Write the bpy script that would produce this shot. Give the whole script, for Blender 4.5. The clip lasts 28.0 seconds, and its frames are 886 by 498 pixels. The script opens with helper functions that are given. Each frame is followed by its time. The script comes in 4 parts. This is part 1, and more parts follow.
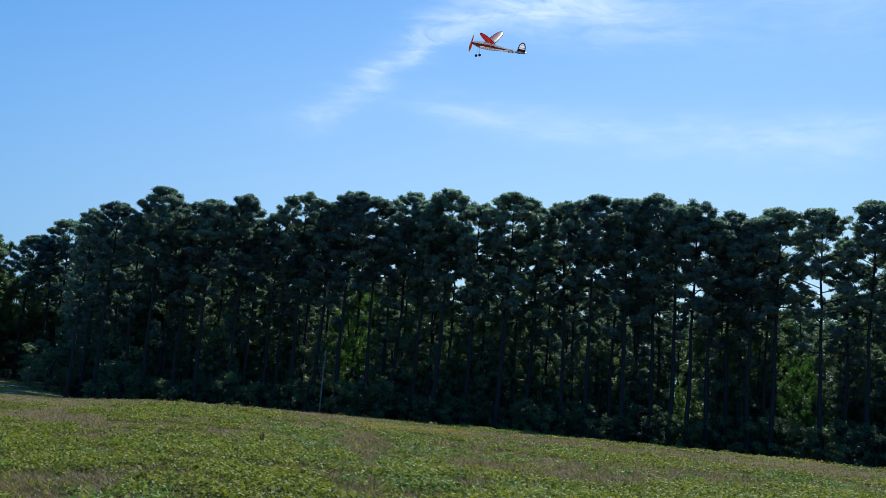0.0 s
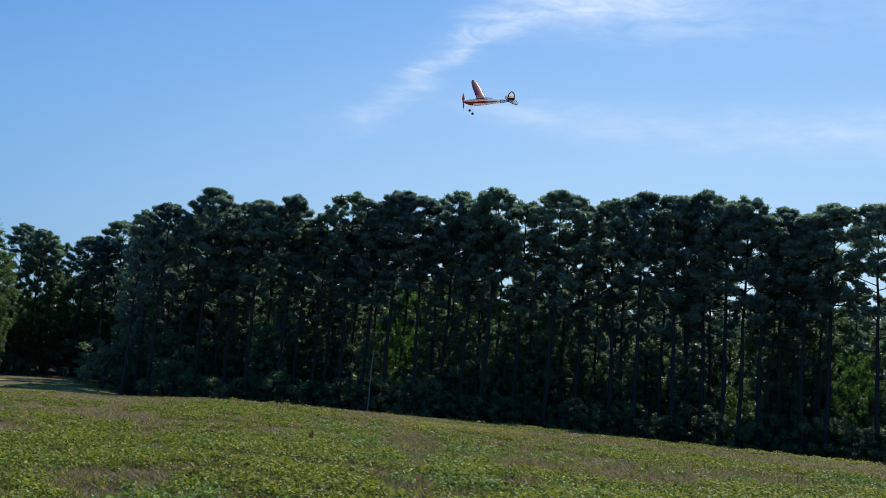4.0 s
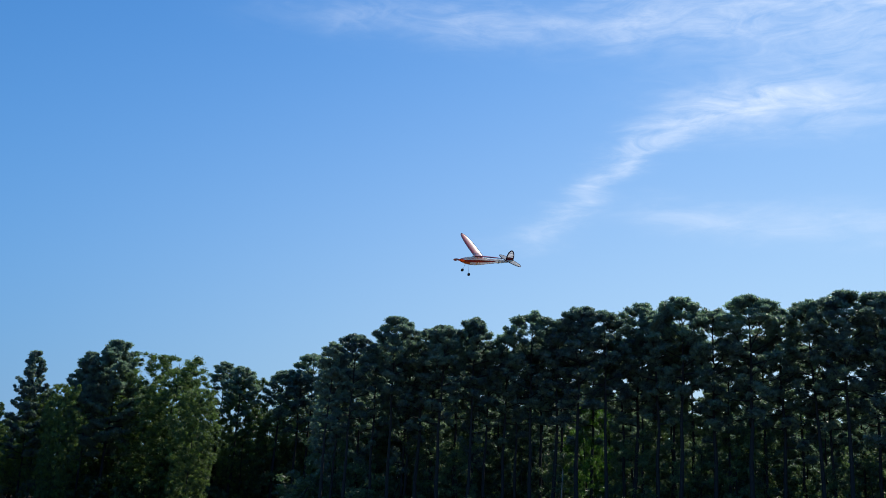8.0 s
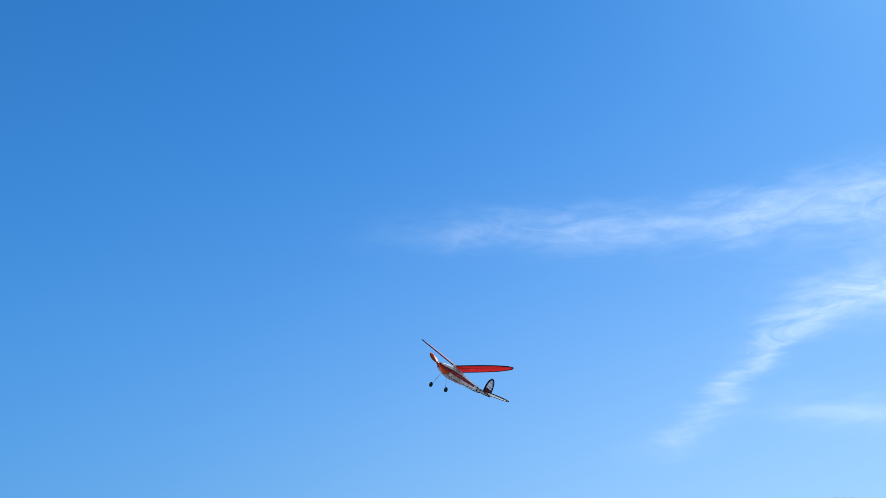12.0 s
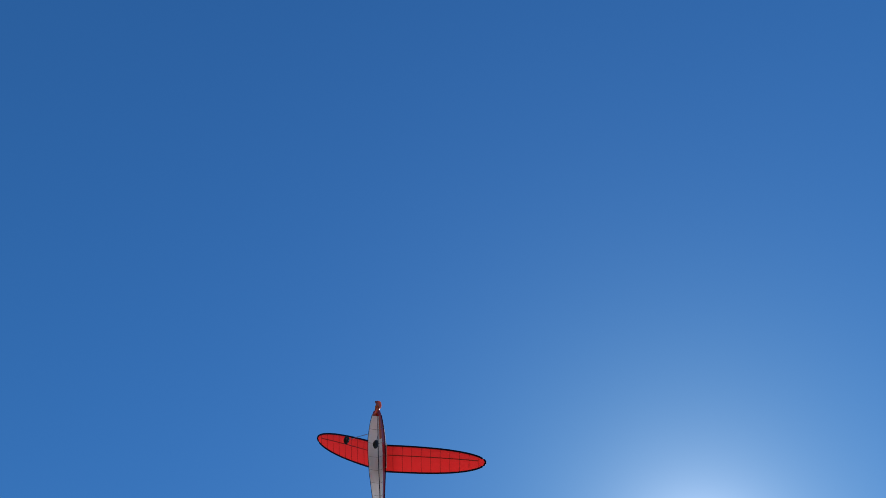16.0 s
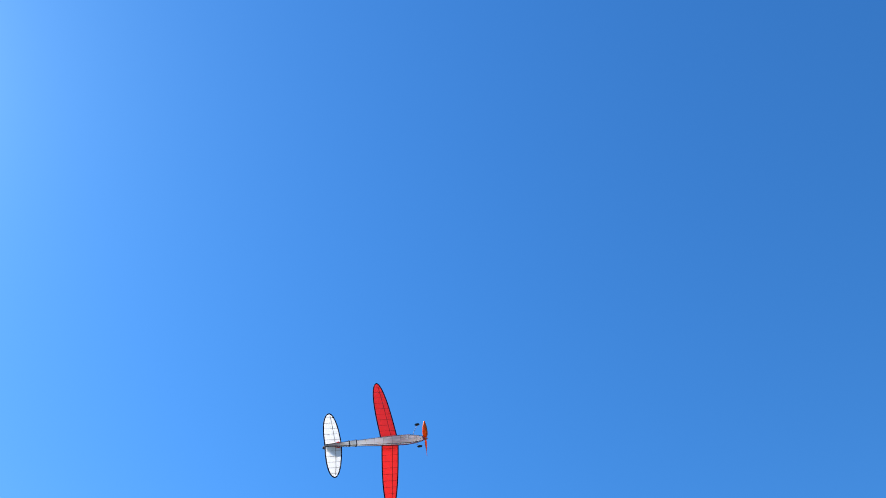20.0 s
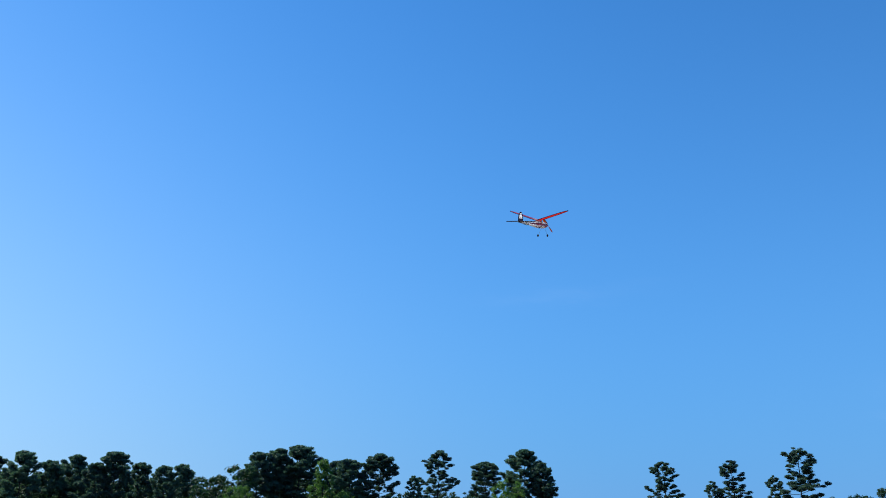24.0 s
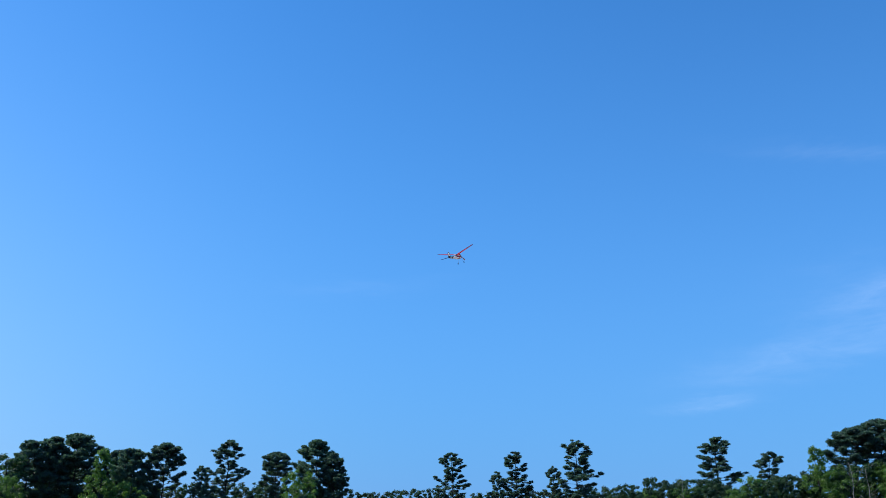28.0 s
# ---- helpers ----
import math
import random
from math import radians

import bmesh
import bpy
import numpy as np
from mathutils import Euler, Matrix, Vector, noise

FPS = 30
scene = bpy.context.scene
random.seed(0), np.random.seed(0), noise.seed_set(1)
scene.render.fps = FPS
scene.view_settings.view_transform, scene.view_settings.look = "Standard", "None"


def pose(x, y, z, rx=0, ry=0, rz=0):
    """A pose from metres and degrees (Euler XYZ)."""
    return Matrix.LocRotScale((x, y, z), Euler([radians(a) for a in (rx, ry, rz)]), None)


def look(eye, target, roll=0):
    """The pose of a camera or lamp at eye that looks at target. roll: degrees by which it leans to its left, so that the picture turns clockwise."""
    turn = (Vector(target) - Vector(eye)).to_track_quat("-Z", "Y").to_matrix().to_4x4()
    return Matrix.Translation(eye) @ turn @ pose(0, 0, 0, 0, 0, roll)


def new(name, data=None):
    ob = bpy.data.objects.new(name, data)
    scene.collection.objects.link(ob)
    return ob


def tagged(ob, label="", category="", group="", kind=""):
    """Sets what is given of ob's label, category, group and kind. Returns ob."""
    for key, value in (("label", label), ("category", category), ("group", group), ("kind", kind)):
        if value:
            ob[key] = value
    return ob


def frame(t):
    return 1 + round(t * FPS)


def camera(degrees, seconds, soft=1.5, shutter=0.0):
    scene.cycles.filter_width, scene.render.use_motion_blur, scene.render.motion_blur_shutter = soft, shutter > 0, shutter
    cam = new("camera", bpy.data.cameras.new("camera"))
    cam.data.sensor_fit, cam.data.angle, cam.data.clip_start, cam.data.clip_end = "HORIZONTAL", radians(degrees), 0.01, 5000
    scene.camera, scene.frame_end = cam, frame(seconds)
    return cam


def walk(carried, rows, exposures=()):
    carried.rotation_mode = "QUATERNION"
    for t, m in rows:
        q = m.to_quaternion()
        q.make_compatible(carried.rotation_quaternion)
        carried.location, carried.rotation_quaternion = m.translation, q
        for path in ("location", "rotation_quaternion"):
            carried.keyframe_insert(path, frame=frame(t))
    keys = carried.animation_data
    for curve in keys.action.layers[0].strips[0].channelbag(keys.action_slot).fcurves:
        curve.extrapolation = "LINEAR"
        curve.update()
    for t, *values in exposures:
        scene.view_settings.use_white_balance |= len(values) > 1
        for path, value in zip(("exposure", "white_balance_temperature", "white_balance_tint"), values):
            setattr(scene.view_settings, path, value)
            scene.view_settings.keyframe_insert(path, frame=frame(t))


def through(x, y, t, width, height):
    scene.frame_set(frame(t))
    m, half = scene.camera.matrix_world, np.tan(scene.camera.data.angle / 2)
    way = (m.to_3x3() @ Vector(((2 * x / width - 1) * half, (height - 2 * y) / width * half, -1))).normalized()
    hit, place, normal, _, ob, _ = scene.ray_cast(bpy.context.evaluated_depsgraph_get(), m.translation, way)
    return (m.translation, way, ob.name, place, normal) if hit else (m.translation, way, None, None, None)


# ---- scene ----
# ---- camera and its way ----
cam = camera(52.84, 28.0, soft=0.64)
EYE = (0.0, 0.0, 1.6)


def aimed(yaw, pitch, roll):
    """The standing camera, turned: yaw and pitch, and its lean, in degrees."""
    return pose(*EYE, 90 + pitch, roll, yaw)


walk(cam, [
    (0, aimed(0.00, 8.00, -4.50)),
    (0.5, aimed(0.08, 8.07, -4.31)),
    (1, aimed(0.19, 8.11, -4.17)),
    (1.5, aimed(0.29, 8.36, -4.14)),
    (2, aimed(0.33, 8.70, -4.06)),
    (2.5, aimed(0.42, 8.90, -3.98)),
    (4.5, aimed(4.56, 7.02, -4.58)),
    (5, aimed(6.28, 6.46, -4.18)),
    (5.5, aimed(8.24, 6.24, -3.70)),
    (6, aimed(10.06, 7.20, -3.55)),
    (6.5, aimed(11.67, 8.65, -3.60)),
    (7, aimed(12.86, 10.46, -3.64)),
    (7.5, aimed(13.88, 12.42, -3.32)),
    (8, aimed(14.91, 14.56, -2.90)),
    (8.5, aimed(16.13, 16.39, -2.66)),
    (9, aimed(17.59, 17.59, -2.45)),
    (9.5, aimed(19.19, 18.60, -2.56)),
    (10, aimed(20.75, 19.17, -2.64)),
    (10.5, aimed(21.92, 19.94, -2.67)),
    (11, aimed(23.05, 21.07, -2.57)),
    (11.5, aimed(23.83, 23.01, -2.09)),
    (12, aimed(23.82, 27.69, -1.96)),
    (12.5, aimed(23.98, 32.79, -1.11)),
    (14.5, aimed(21.50, 52.00, -1.00)),
    (15, aimed(17.80, 57.96, -1.00)),
    (15.4, aimed(11.20, 63.11, -1.50)),
    (15.8, aimed(5.44, 66.91, -2.00)),
    (16.5, aimed(-7.50, 73.50, -2.00)),
    (17, aimed(-19.00, 76.00, -1.50)),
    (17.5, aimed(-34.00, 76.30, -1.00)),
    (18, aimed(-52.00, 75.00, -1.00)),
    (18.5, aimed(-69.00, 71.30, -0.50)),
    (19, aimed(-78.50, 66.50, 0.00)),
    (19.5, aimed(-83.30, 61.50, 0.00)),
    (20, aimed(-85.60, 56.30, 0.20)),
    (20.5, aimed(-86.60, 51.00, 0.40)),
    (21, aimed(-87.00, 46.00, 0.50)),
    (21.5, aimed(-87.20, 41.00, 0.70)),
    (22.5, aimed(-87.20, 29.50, 0.90)),
    (23.5, aimed(-86.80, 19.69, 0.92)),
    (24, aimed(-88.11, 18.49, -0.88)),
    (24.5, aimed(-90.33, 18.30, -1.53)),
    (25, aimed(-92.26, 18.47, -1.40)),
    (25.5, aimed(-94.24, 18.48, -1.09)),
    (26, aimed(-96.19, 18.43, -0.61)),
    (26.5, aimed(-98.01, 18.55, -0.42)),
    (27, aimed(-99.33, 18.47, -0.25)),
    (27.5, aimed(-100.37, 18.21, -0.15)),
    (28, aimed(-101.00, 18.00, -0.00)),
], exposures=[
    (0.0, 0.22, 6250, 8), (1.0, 0.12, 6450, 10), (2.0, 0.15, 6550, 10), (5.0, 0.15, 6650, 11), (7.0, 0.15, 6650, 11), (8.0, 0.17, 6650, 11), (9.0, 0.17, 6400, 9), (10.0, 0.17, 5850, 5), (11.0, 0.17, 5850, 5), (12.5, 0.22, 6150, 7), (15.0, 0.0, 6400, 9), (16.0, -0.05, 6600, 11),
    (17.0, 0.37, 6600, 11), (18.0, 0.65, 6600, 11), (20.0, 0.82, 6600, 11), (21.5, 0.78, 6500, 10), (23.5, 0.5, 6500, 10), (25.0, 0.48, 6400, 13), (28.0, 0.57, 6400, 13)
])

# ---- world: sky, cirrus, sun ----
SUN_AZ, SUN_EL = -18.65, 47.6


def heading(az, el):
    """A unit vector: az degrees to the left of +y, el degrees up."""
    a, e = radians(az), radians(el)
    return Vector((-math.sin(a) * math.cos(e), math.cos(a) * math.cos(e), math.sin(e)))


class Nodes:
    """Short hand for node trees."""

    def __init__(self, tree):
        self.tree = tree

    def add(self, kind, inputs=None, **attrs):
        n = self.tree.nodes.new(kind)
        for k, v in attrs.items():
            setattr(n, k, v)
        for k, v in (inputs or {}).items():
            if isinstance(v, bpy.types.NodeSocket):
                self.tree.links.new(v, n.inputs[k])
            else:
                n.inputs[k].default_value = v
        return n

    def math(self, op, a, b=0.0, c=0.0):
        return self.add("ShaderNodeMath", {0: a, 1: b, 2: c}, operation=op).outputs[0]

    def mix(self, fac, a, b, blend="MIX"):
        n = self.add("ShaderNodeMix", {0: fac, 6: a, 7: b}, data_type="RGBA", blend_type=blend)
        return n.outputs[2]

    def noise(self, vec, scale, detail=3.0, rough=0.55, distort=0.0):
        return self.add("ShaderNodeTexNoise", {"Vector": vec, "Scale": scale, "Detail": detail, "Roughness": rough, "Distortion": distort})

    def ramp(self, fac, stops):
        n = self.add("ShaderNodeValToRGB", {0: fac})
        el = n.color_ramp.elements
        while len(el) < len(stops):
            el.new(0.5)
        for e, (p, c) in zip(el, stops):
            e.position, e.color = p, (*c, 1) if len(c) == 3 else c
        return n.outputs[0]


def build_world():
    w = bpy.data.worlds.new("sky")
    scene.world = w
    w.use_nodes = True
    t = w.node_tree
    t.nodes.clear()
    N = Nodes(t)
    sky = N.add("ShaderNodeTexSky", sky_type="NISHITA", sun_disc=False, sun_elevation=radians(SUN_EL),
                sun_rotation=radians(-SUN_AZ), altitude=60.0, air_density=1.0, dust_density=0.1, ozone_density=2.0)
    co = N.add("ShaderNodeTexCoord").outputs["Generated"]
    sep = N.add("ShaderNodeSeparateXYZ", {0: co})
    x, y, z = sep.outputs
    az = N.math("MULTIPLY", N.math("ARCTAN2", N.math("MULTIPLY", x, -1.0), y), 57.29578)
    el = N.math("MULTIPLY", N.math("ARCSINE", z), 57.29578)
    plane = N.add("ShaderNodeCombineXYZ", {0: az, 1: el, 2: 0.0}).outputs[0]
    combed = N.add("ShaderNodeMapping", {"Vector": plane, "Rotation": (0.0, 0.0, radians(24)), "Scale": (0.45, 1.7, 1.0)}).outputs[0]
    wisps = N.noise(combed, 0.5, 8.0, 0.64, 0.9).outputs[0]
    broad = N.noise(plane, 0.09, 4.0, 0.6, 0.3).outputs[0]
    # ragged edges: the streaks are torn sideways along the wind
    torn = N.add("ShaderNodeSeparateColor", {0: N.noise(combed, 0.42, 6.0, 0.62, 0.4).outputs[1]})
    az = N.math("ADD", az, N.math("MULTIPLY", N.math("SUBTRACT", torn.outputs[0], 0.5), 5.0))
    sky_el = el
    el = N.math("ADD", el, N.math("MULTIPLY", N.math("SUBTRACT", torn.outputs[1], 0.5), 2.4))
    total = None
    # streaks of thin cirrus: az, el, half length, half height, tilt (degrees), strength
    for caz, cel, hl, hh, tilt, amp in (
            (9.6, 15.6, 2.6, 0.9, 12, 0.30), (7.0, 17.6, 2.6, 0.8, 38, 0.55), (4.0, 20.4, 2.4, 0.9, 48, 0.54),
            (1.0, 22.2, 2.6, 0.9, 22, 0.62), (-3.4, 23.4, 4.5, 1.3, 2, 0.58), (-9.0, 23.0, 5.5, 1.5, -4, 0.55),
            (-1.0, 16.6, 5.0, 0.8, -6, 0.22), (-10.0, 16.0, 9.0, 1.1, -3, 0.32), (-22.0, 15.6, 9.0, 1.3, 0, 0.34),
            (24.0, 28.6, 5.0, 1.0, 3, 0.16), (14.0, 28.9, 7.5, 1.3, -1, 0.38), (1.0, 28.9, 8.0, 1.3, 2, 0.5),
            (-12.0, 28.2, 9.0, 1.8, -2, 0.55), (-8.0, 26.0, 8.0, 2.0, 0, 0.3), (-24.0, 24.0, 9.0, 3.0, 0, 0.3),
            (-124.5, 10.8, 6.5, 1.1, 10, 0.11), (-117.5, 7.8, 2.4, 0.35, 4, 0.10), (-128.5, 13.8, 4.0, 0.8, 14, 0.10),
            (-128.0, 21.8, 6.0, 0.5, -12, 0.05), (-96.0, 15.5, 5.0, 0.5, 2, 0.025), (-138.0, 12.5, 9.0, 2.2, -6, 0.2)):
        c, s = math.cos(radians(tilt)), math.sin(radians(tilt))
        da = N.math("SUBTRACT", caz, az)
        de = N.math("SUBTRACT", el, cel)
        u = N.math("DIVIDE", N.math("MULTIPLY_ADD", da, c, N.math("MULTIPLY", de, s)), hl)
        v = N.math("DIVIDE", N.math("MULTIPLY_ADD", de, c, N.math("MULTIPLY", da, -s)), hh)
        r2 = N.math("MULTIPLY_ADD", u, u, N.math("MULTIPLY", v, v))
        m = N.math("MULTIPLY", N.math("POWER", 2.71828, N.math("MULTIPLY", r2, -1.0)), amp)
        total = m if total is None else N.math("ADD", total, m)
    feather = N.add("ShaderNodeMapRange", {0: wisps, 1: 0.32, 2: 0.72, 3: 0.25, 4: 1.1}).outputs[0]
    soft = N.add("ShaderNodeMapRange", {0: broad, 1: 0.30, 2: 0.70, 3: 0.6, 4: 1.2}).outputs[0]
    cover = N.math("MINIMUM", N.math("MULTIPLY", N.math("MULTIPLY", total, feather), soft), 0.9)
    # the sun's aureole and its glare in the lens, painted into the sky
    sd = heading(SUN_AZ, SUN_EL)
    dot = N.add("ShaderNodeVectorMath", {0: co, 1: tuple(sd)}, operation="DOT_PRODUCT").outputs["Value"]
    ang = N.math("MULTIPLY", N.math("ARCCOSINE", N.math("MINIMUM", dot, 0.99999)), 57.29578)
    core = N.math("MULTIPLY", N.math("POWER", 2.71828, N.math("MULTIPLY", N.math("POWER", N.math("DIVIDE", ang, 1.2), 2.0), -1.0)), 60.0)
    halo = N.math("MULTIPLY", N.math("POWER", 2.71828, N.math("DIVIDE", ang, -2.7)), 6.0)
    wide = N.math("MULTIPLY", N.math("POWER", 2.71828, N.math("DIVIDE", ang, -11.0)), 0.5)
    glow = N.math("ADD", N.math("ADD", core, halo), wide)
    # the deep blue of dry summer air
    blue_part = N.add("ShaderNodeSeparateColor", {0: sky.outputs[0]}).outputs[2]
    square = N.mix(1.0, sky.outputs[0], sky.outputs[0], "MULTIPLY")
    deep = N.add("ShaderNodeVectorMath", {0: square, "Scale": N.math("DIVIDE", 1.0, blue_part)}, operation="SCALE").outputs[0]
    blue = N.mix(1.0, deep, (0.63, 1.12, 0.92, 1), "MULTIPLY")
    # pale haze low down, thicker on the side of the cirrus
    side = N.math("MAXIMUM", N.math("MULTIPLY_ADD", x, 0.276, N.math("MULTIPLY", y, 0.961)), 0.0)
    side = N.math("POWER", side, 2.4)
    fade = N.math("DIVIDE", N.math("MAXIMUM", sky_el, 0.0), N.math("MULTIPLY_ADD", side, 8.0, 20.0))
    low = N.math("POWER", 2.71828, N.math("MULTIPLY", N.math("POWER", fade, 1.6), -1.0))
    haze = N.mix(side, (0.50, 1.40, 3.75, 1), (3.2, 4.1, 5.4, 1))
    blue = N.mix(N.math("MULTIPLY", low, 0.95), blue, haze)
    clouded = N.mix(cover, blue, (4.9, 5.7, 6.9, 1))
    lit = N.add("ShaderNodeVectorMath", {0: clouded, 1: N.add("ShaderNodeVectorMath", {0: (1.0, 0.98, 0.95), "Scale": glow}, operation="SCALE").outputs[0]}, operation="ADD").outputs[0]
    bg = N.add("ShaderNodeBackground", {0: lit, 1: 0.145})
    t.links.new(bg.outputs[0], N.add("ShaderNodeOutputWorld").inputs[0])


build_world()
sun = new("sun", bpy.data.lights.new("sun", "SUN"))
sun.data.energy, sun.data.angle, sun.data.color = 3.3, radians(0.53), (1.0, 0.95, 0.87)
sun.matrix_world = look(heading(SUN_AZ, SUN_EL) * 300, (0, 0, 0))

# ---- materials ----


def material(name):
    m = bpy.data.materials.new(name)
    m.use_nodes = True
    t = m.node_tree
    t.nodes.clear()
    N = Nodes(t)
    return m, N, N.add("ShaderNodeOutputMaterial")


def paint(name, a, b, scale=30.0, rough=0.5, metal=0.0, bump=0.1, spec=0.5):
    """Plain paint or dope with soft mottling between two colours."""
    m, N, out = material(name)
    co = N.add("ShaderNodeTexCoord").outputs["Object"]
    n = N.noise(co, scale, 4.0).outputs[0]
    n2 = N.noise(co, scale * 7, 2.0).outputs[0]
    col = N.mix(N.math("MULTIPLY_ADD", n, 0.7, N.math("MULTIPLY", n2, 0.3)), (*a, 1), (*b, 1))
    bp = N.add("ShaderNodeBump", {"Height": n2, "Strength": bump, "Distance": 0.002})
    p = N.add("ShaderNodeBsdfPrincipled", {"Base Color": col, "Roughness": rough, "Metallic": metal, "Normal": bp.outputs[0], "Specular IOR Level": spec})
    N.tree.links.new(p.outputs[0], out.inputs[0])
    return m


def tissue(name, a, b, through=0.5, rough=0.35, coat=0.0, spec=0.5):
    """Doped tissue over a frame: light shines through it."""
    m, N, out = material(name)
    co = N.add("ShaderNodeTexCoord").outputs["Object"]
    n = N.noise(co, 40.0, 4.0).outputs[0]
    wr = N.noise(co, 14.0, 3.0, 0.6, 1.5).outputs[0]
    col = N.mix(n, (*a, 1), (*b, 1))
    bp = N.add("ShaderNodeBump", {"Height": wr, "Strength": 0.25, "Distance": 0.004})
    p = N.add("ShaderNodeBsdfPrincipled", {"Base Color": col, "Roughness": rough, "Normal": bp.outputs[0], "Specular IOR Level": spec, "Coat Weight": coat, "Coat Roughness": 0.3, "Coat IOR": 1.7})
    tr = N.add("ShaderNodeBsdfTranslucent", {0: col, 1: bp.outputs[0]})
    mx = N.add("ShaderNodeMixShader", {0: through, 1: p.outputs[0], 2: tr.outputs[0]})
    N.tree.links.new(mx.outputs[0], out.inputs[0])
    return m


def foliage(name, dark, light, through=0.35, gloss=0.8):
    m, N, out = material(name)
    geo = N.add("ShaderNodeNewGeometry")
    obi = N.add("ShaderNodeObjectInfo")
    broad = N.noise(geo.outputs["Position"], 0.4, 2.0).outputs[0]
    clump = N.noise(geo.outputs["Position"], 1.9, 2.0).outputs[0]
    clump = N.add("ShaderNodeMapRange", {0: clump, 1: 0.36, 2: 0.66, 3: 0.0, 4: 1.0}).outputs[0]
    leafy = N.math("MULTIPLY_ADD", N.math("POWER", geo.outputs["Random Per Island"], 2.0), 0.3, N.math("MULTIPLY", clump, 0.45))
    f = N.math("ADD", leafy, N.math("MULTIPLY_ADD", broad, 0.2, N.math("MULTIPLY", obi.outputs["Random"], 0.2)))
    col = N.ramp(f, [(0.2, dark), (0.85, light)])
    p = N.add("ShaderNodeBsdfPrincipled", {"Base Color": col, "Roughness": 0.45, "Specular IOR Level": gloss})
    tr = N.add("ShaderNodeBsdfTranslucent", {0: N.mix(1.0, col, (1.9, 2.35, 1.5, 1), "MULTIPLY")})
    mx = N.add("ShaderNodeMixShader", {0: through, 1: p.outputs[0], 2: tr.outputs[0]})
    N.tree.links.new(mx.outputs[0], out.inputs[0])
    return m


def bark(name, dark, light):
    m, N, out = material(name)
    co = N.add("ShaderNodeTexCoord").outputs["Object"]
    mp = N.add("ShaderNodeMapping", {"Vector": co, "Scale": (9.0, 9.0, 2.2)}).outputs[0]
    v = N.add("ShaderNodeTexVoronoi", {"Vector": mp, "Scale": 1.0}, feature="DISTANCE_TO_EDGE").outputs[0]
    n = N.noise(co, 1.3, 4.0).outputs[0]
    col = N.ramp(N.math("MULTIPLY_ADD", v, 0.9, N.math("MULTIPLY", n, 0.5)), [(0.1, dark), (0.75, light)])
    bp = N.add("ShaderNodeBump", {"Height": v, "Strength": 0.8, "Distance": 0.03})
    p = N.add("ShaderNodeBsdfPrincipled", {"Base Color": col, "Roughness": 0.9, "Normal": bp.outputs[0]})
    N.tree.links.new(p.outputs[0], out.inputs[0])
    return m


def soil_mat():
    """Field soil under thin turf, and dark litter under the trees."""
    m, N, out = material("field_turf")
    geo = N.add("ShaderNodeNewGeometry").outputs["Position"]
    a = N.noise(geo, 0.11, 5.0, 0.6).outputs[0]
    b = N.noise(geo, 0.9, 5.0, 0.65).outputs[0]
    c = N.noise(geo, 9.0, 4.0, 0.7).outputs[0]
    green = N.ramp(c, [(0.25, (0.08, 0.11, 0.03)), (0.75, (0.24, 0.30, 0.06))])
    straw = N.ramp(c, [(0.25, (0.11, 0.08, 0.042)), (0.75, (0.29, 0.22, 0.10))])
    f = N.math("MULTIPLY_ADD", a, 0.6, N.math("MULTIPLY", b, 0.4))
    col = N.mix(N.ramp(f, [(0.38, (0, 0, 0)), (0.50, (1, 1, 1))]), green, straw)
    # needle and leaf litter under the trees
    flat = N.add("ShaderNodeVectorMath", {0: geo, 1: (1.0, 1.0, 0.0)}, operation="MULTIPLY").outputs[0]
    away = N.add("ShaderNodeVectorMath", {0: flat}, operation="LENGTH").outputs["Value"]
    px, py, pz = N.add("ShaderNodeSeparateXYZ", {0: geo}).outputs
    beyond = N.add("ShaderNodeMapRange", {0: N.math("MULTIPLY_ADD", py, 0.44, px), 1: -4.0, 2: 3.0, 3: 19.0, 4: 0.0}).outputs[0]
    edge = N.math("SUBTRACT", N.math("MULTIPLY_ADD", b, 5.0, away), beyond)
    litter = N.ramp(c, [(0.3, (0.025, 0.018, 0.012)), (0.7, (0.075, 0.055, 0.035))])
    col = N.mix(N.add("ShaderNodeMapRange", {0: edge, 1: 68.5, 2: 72.5, 3: 0.0, 4: 1.0}).outputs[0], col, litter)
    bp = N.add("ShaderNodeBump", {"Height": c, "Strength": 0.9, "Distance": 0.08})
    p = N.add("ShaderNodeBsdfPrincipled", {"Base Color": col, "Roughness": 0.95, "Normal": bp.outputs[0], "Specular IOR Level": 0.2})
    N.tree.links.new(p.outputs[0], out.inputs[0])
    return m


def weed_mat(name, stops, through=0.3):
    """Leaves or stalks of the field's weeds, each tuft its own shade, drifting over the field."""
    m, N, out = material(name)
    geo = N.add("ShaderNodeNewGeometry")
    n = N.noise(geo.outputs["Position"], 0.35, 3.0).outputs[0]
    f = N.math("MULTIPLY_ADD", geo.outputs["Random Per Island"], 0.65, N.math("MULTIPLY", n, 0.35))
    col = N.ramp(f, stops)
    p = N.add("ShaderNodeBsdfPrincipled", {"Base Color": col, "Roughness": 0.6, "Specular IOR Level": 0.3})
    tr = N.add("ShaderNodeBsdfTranslucent", {0: col})
    mx = N.add("ShaderNodeMixShader", {0: through, 1: p.outputs[0], 2: tr.outputs[0]})
    N.tree.links.new(mx.outputs[0], out.inputs[0])
    return m


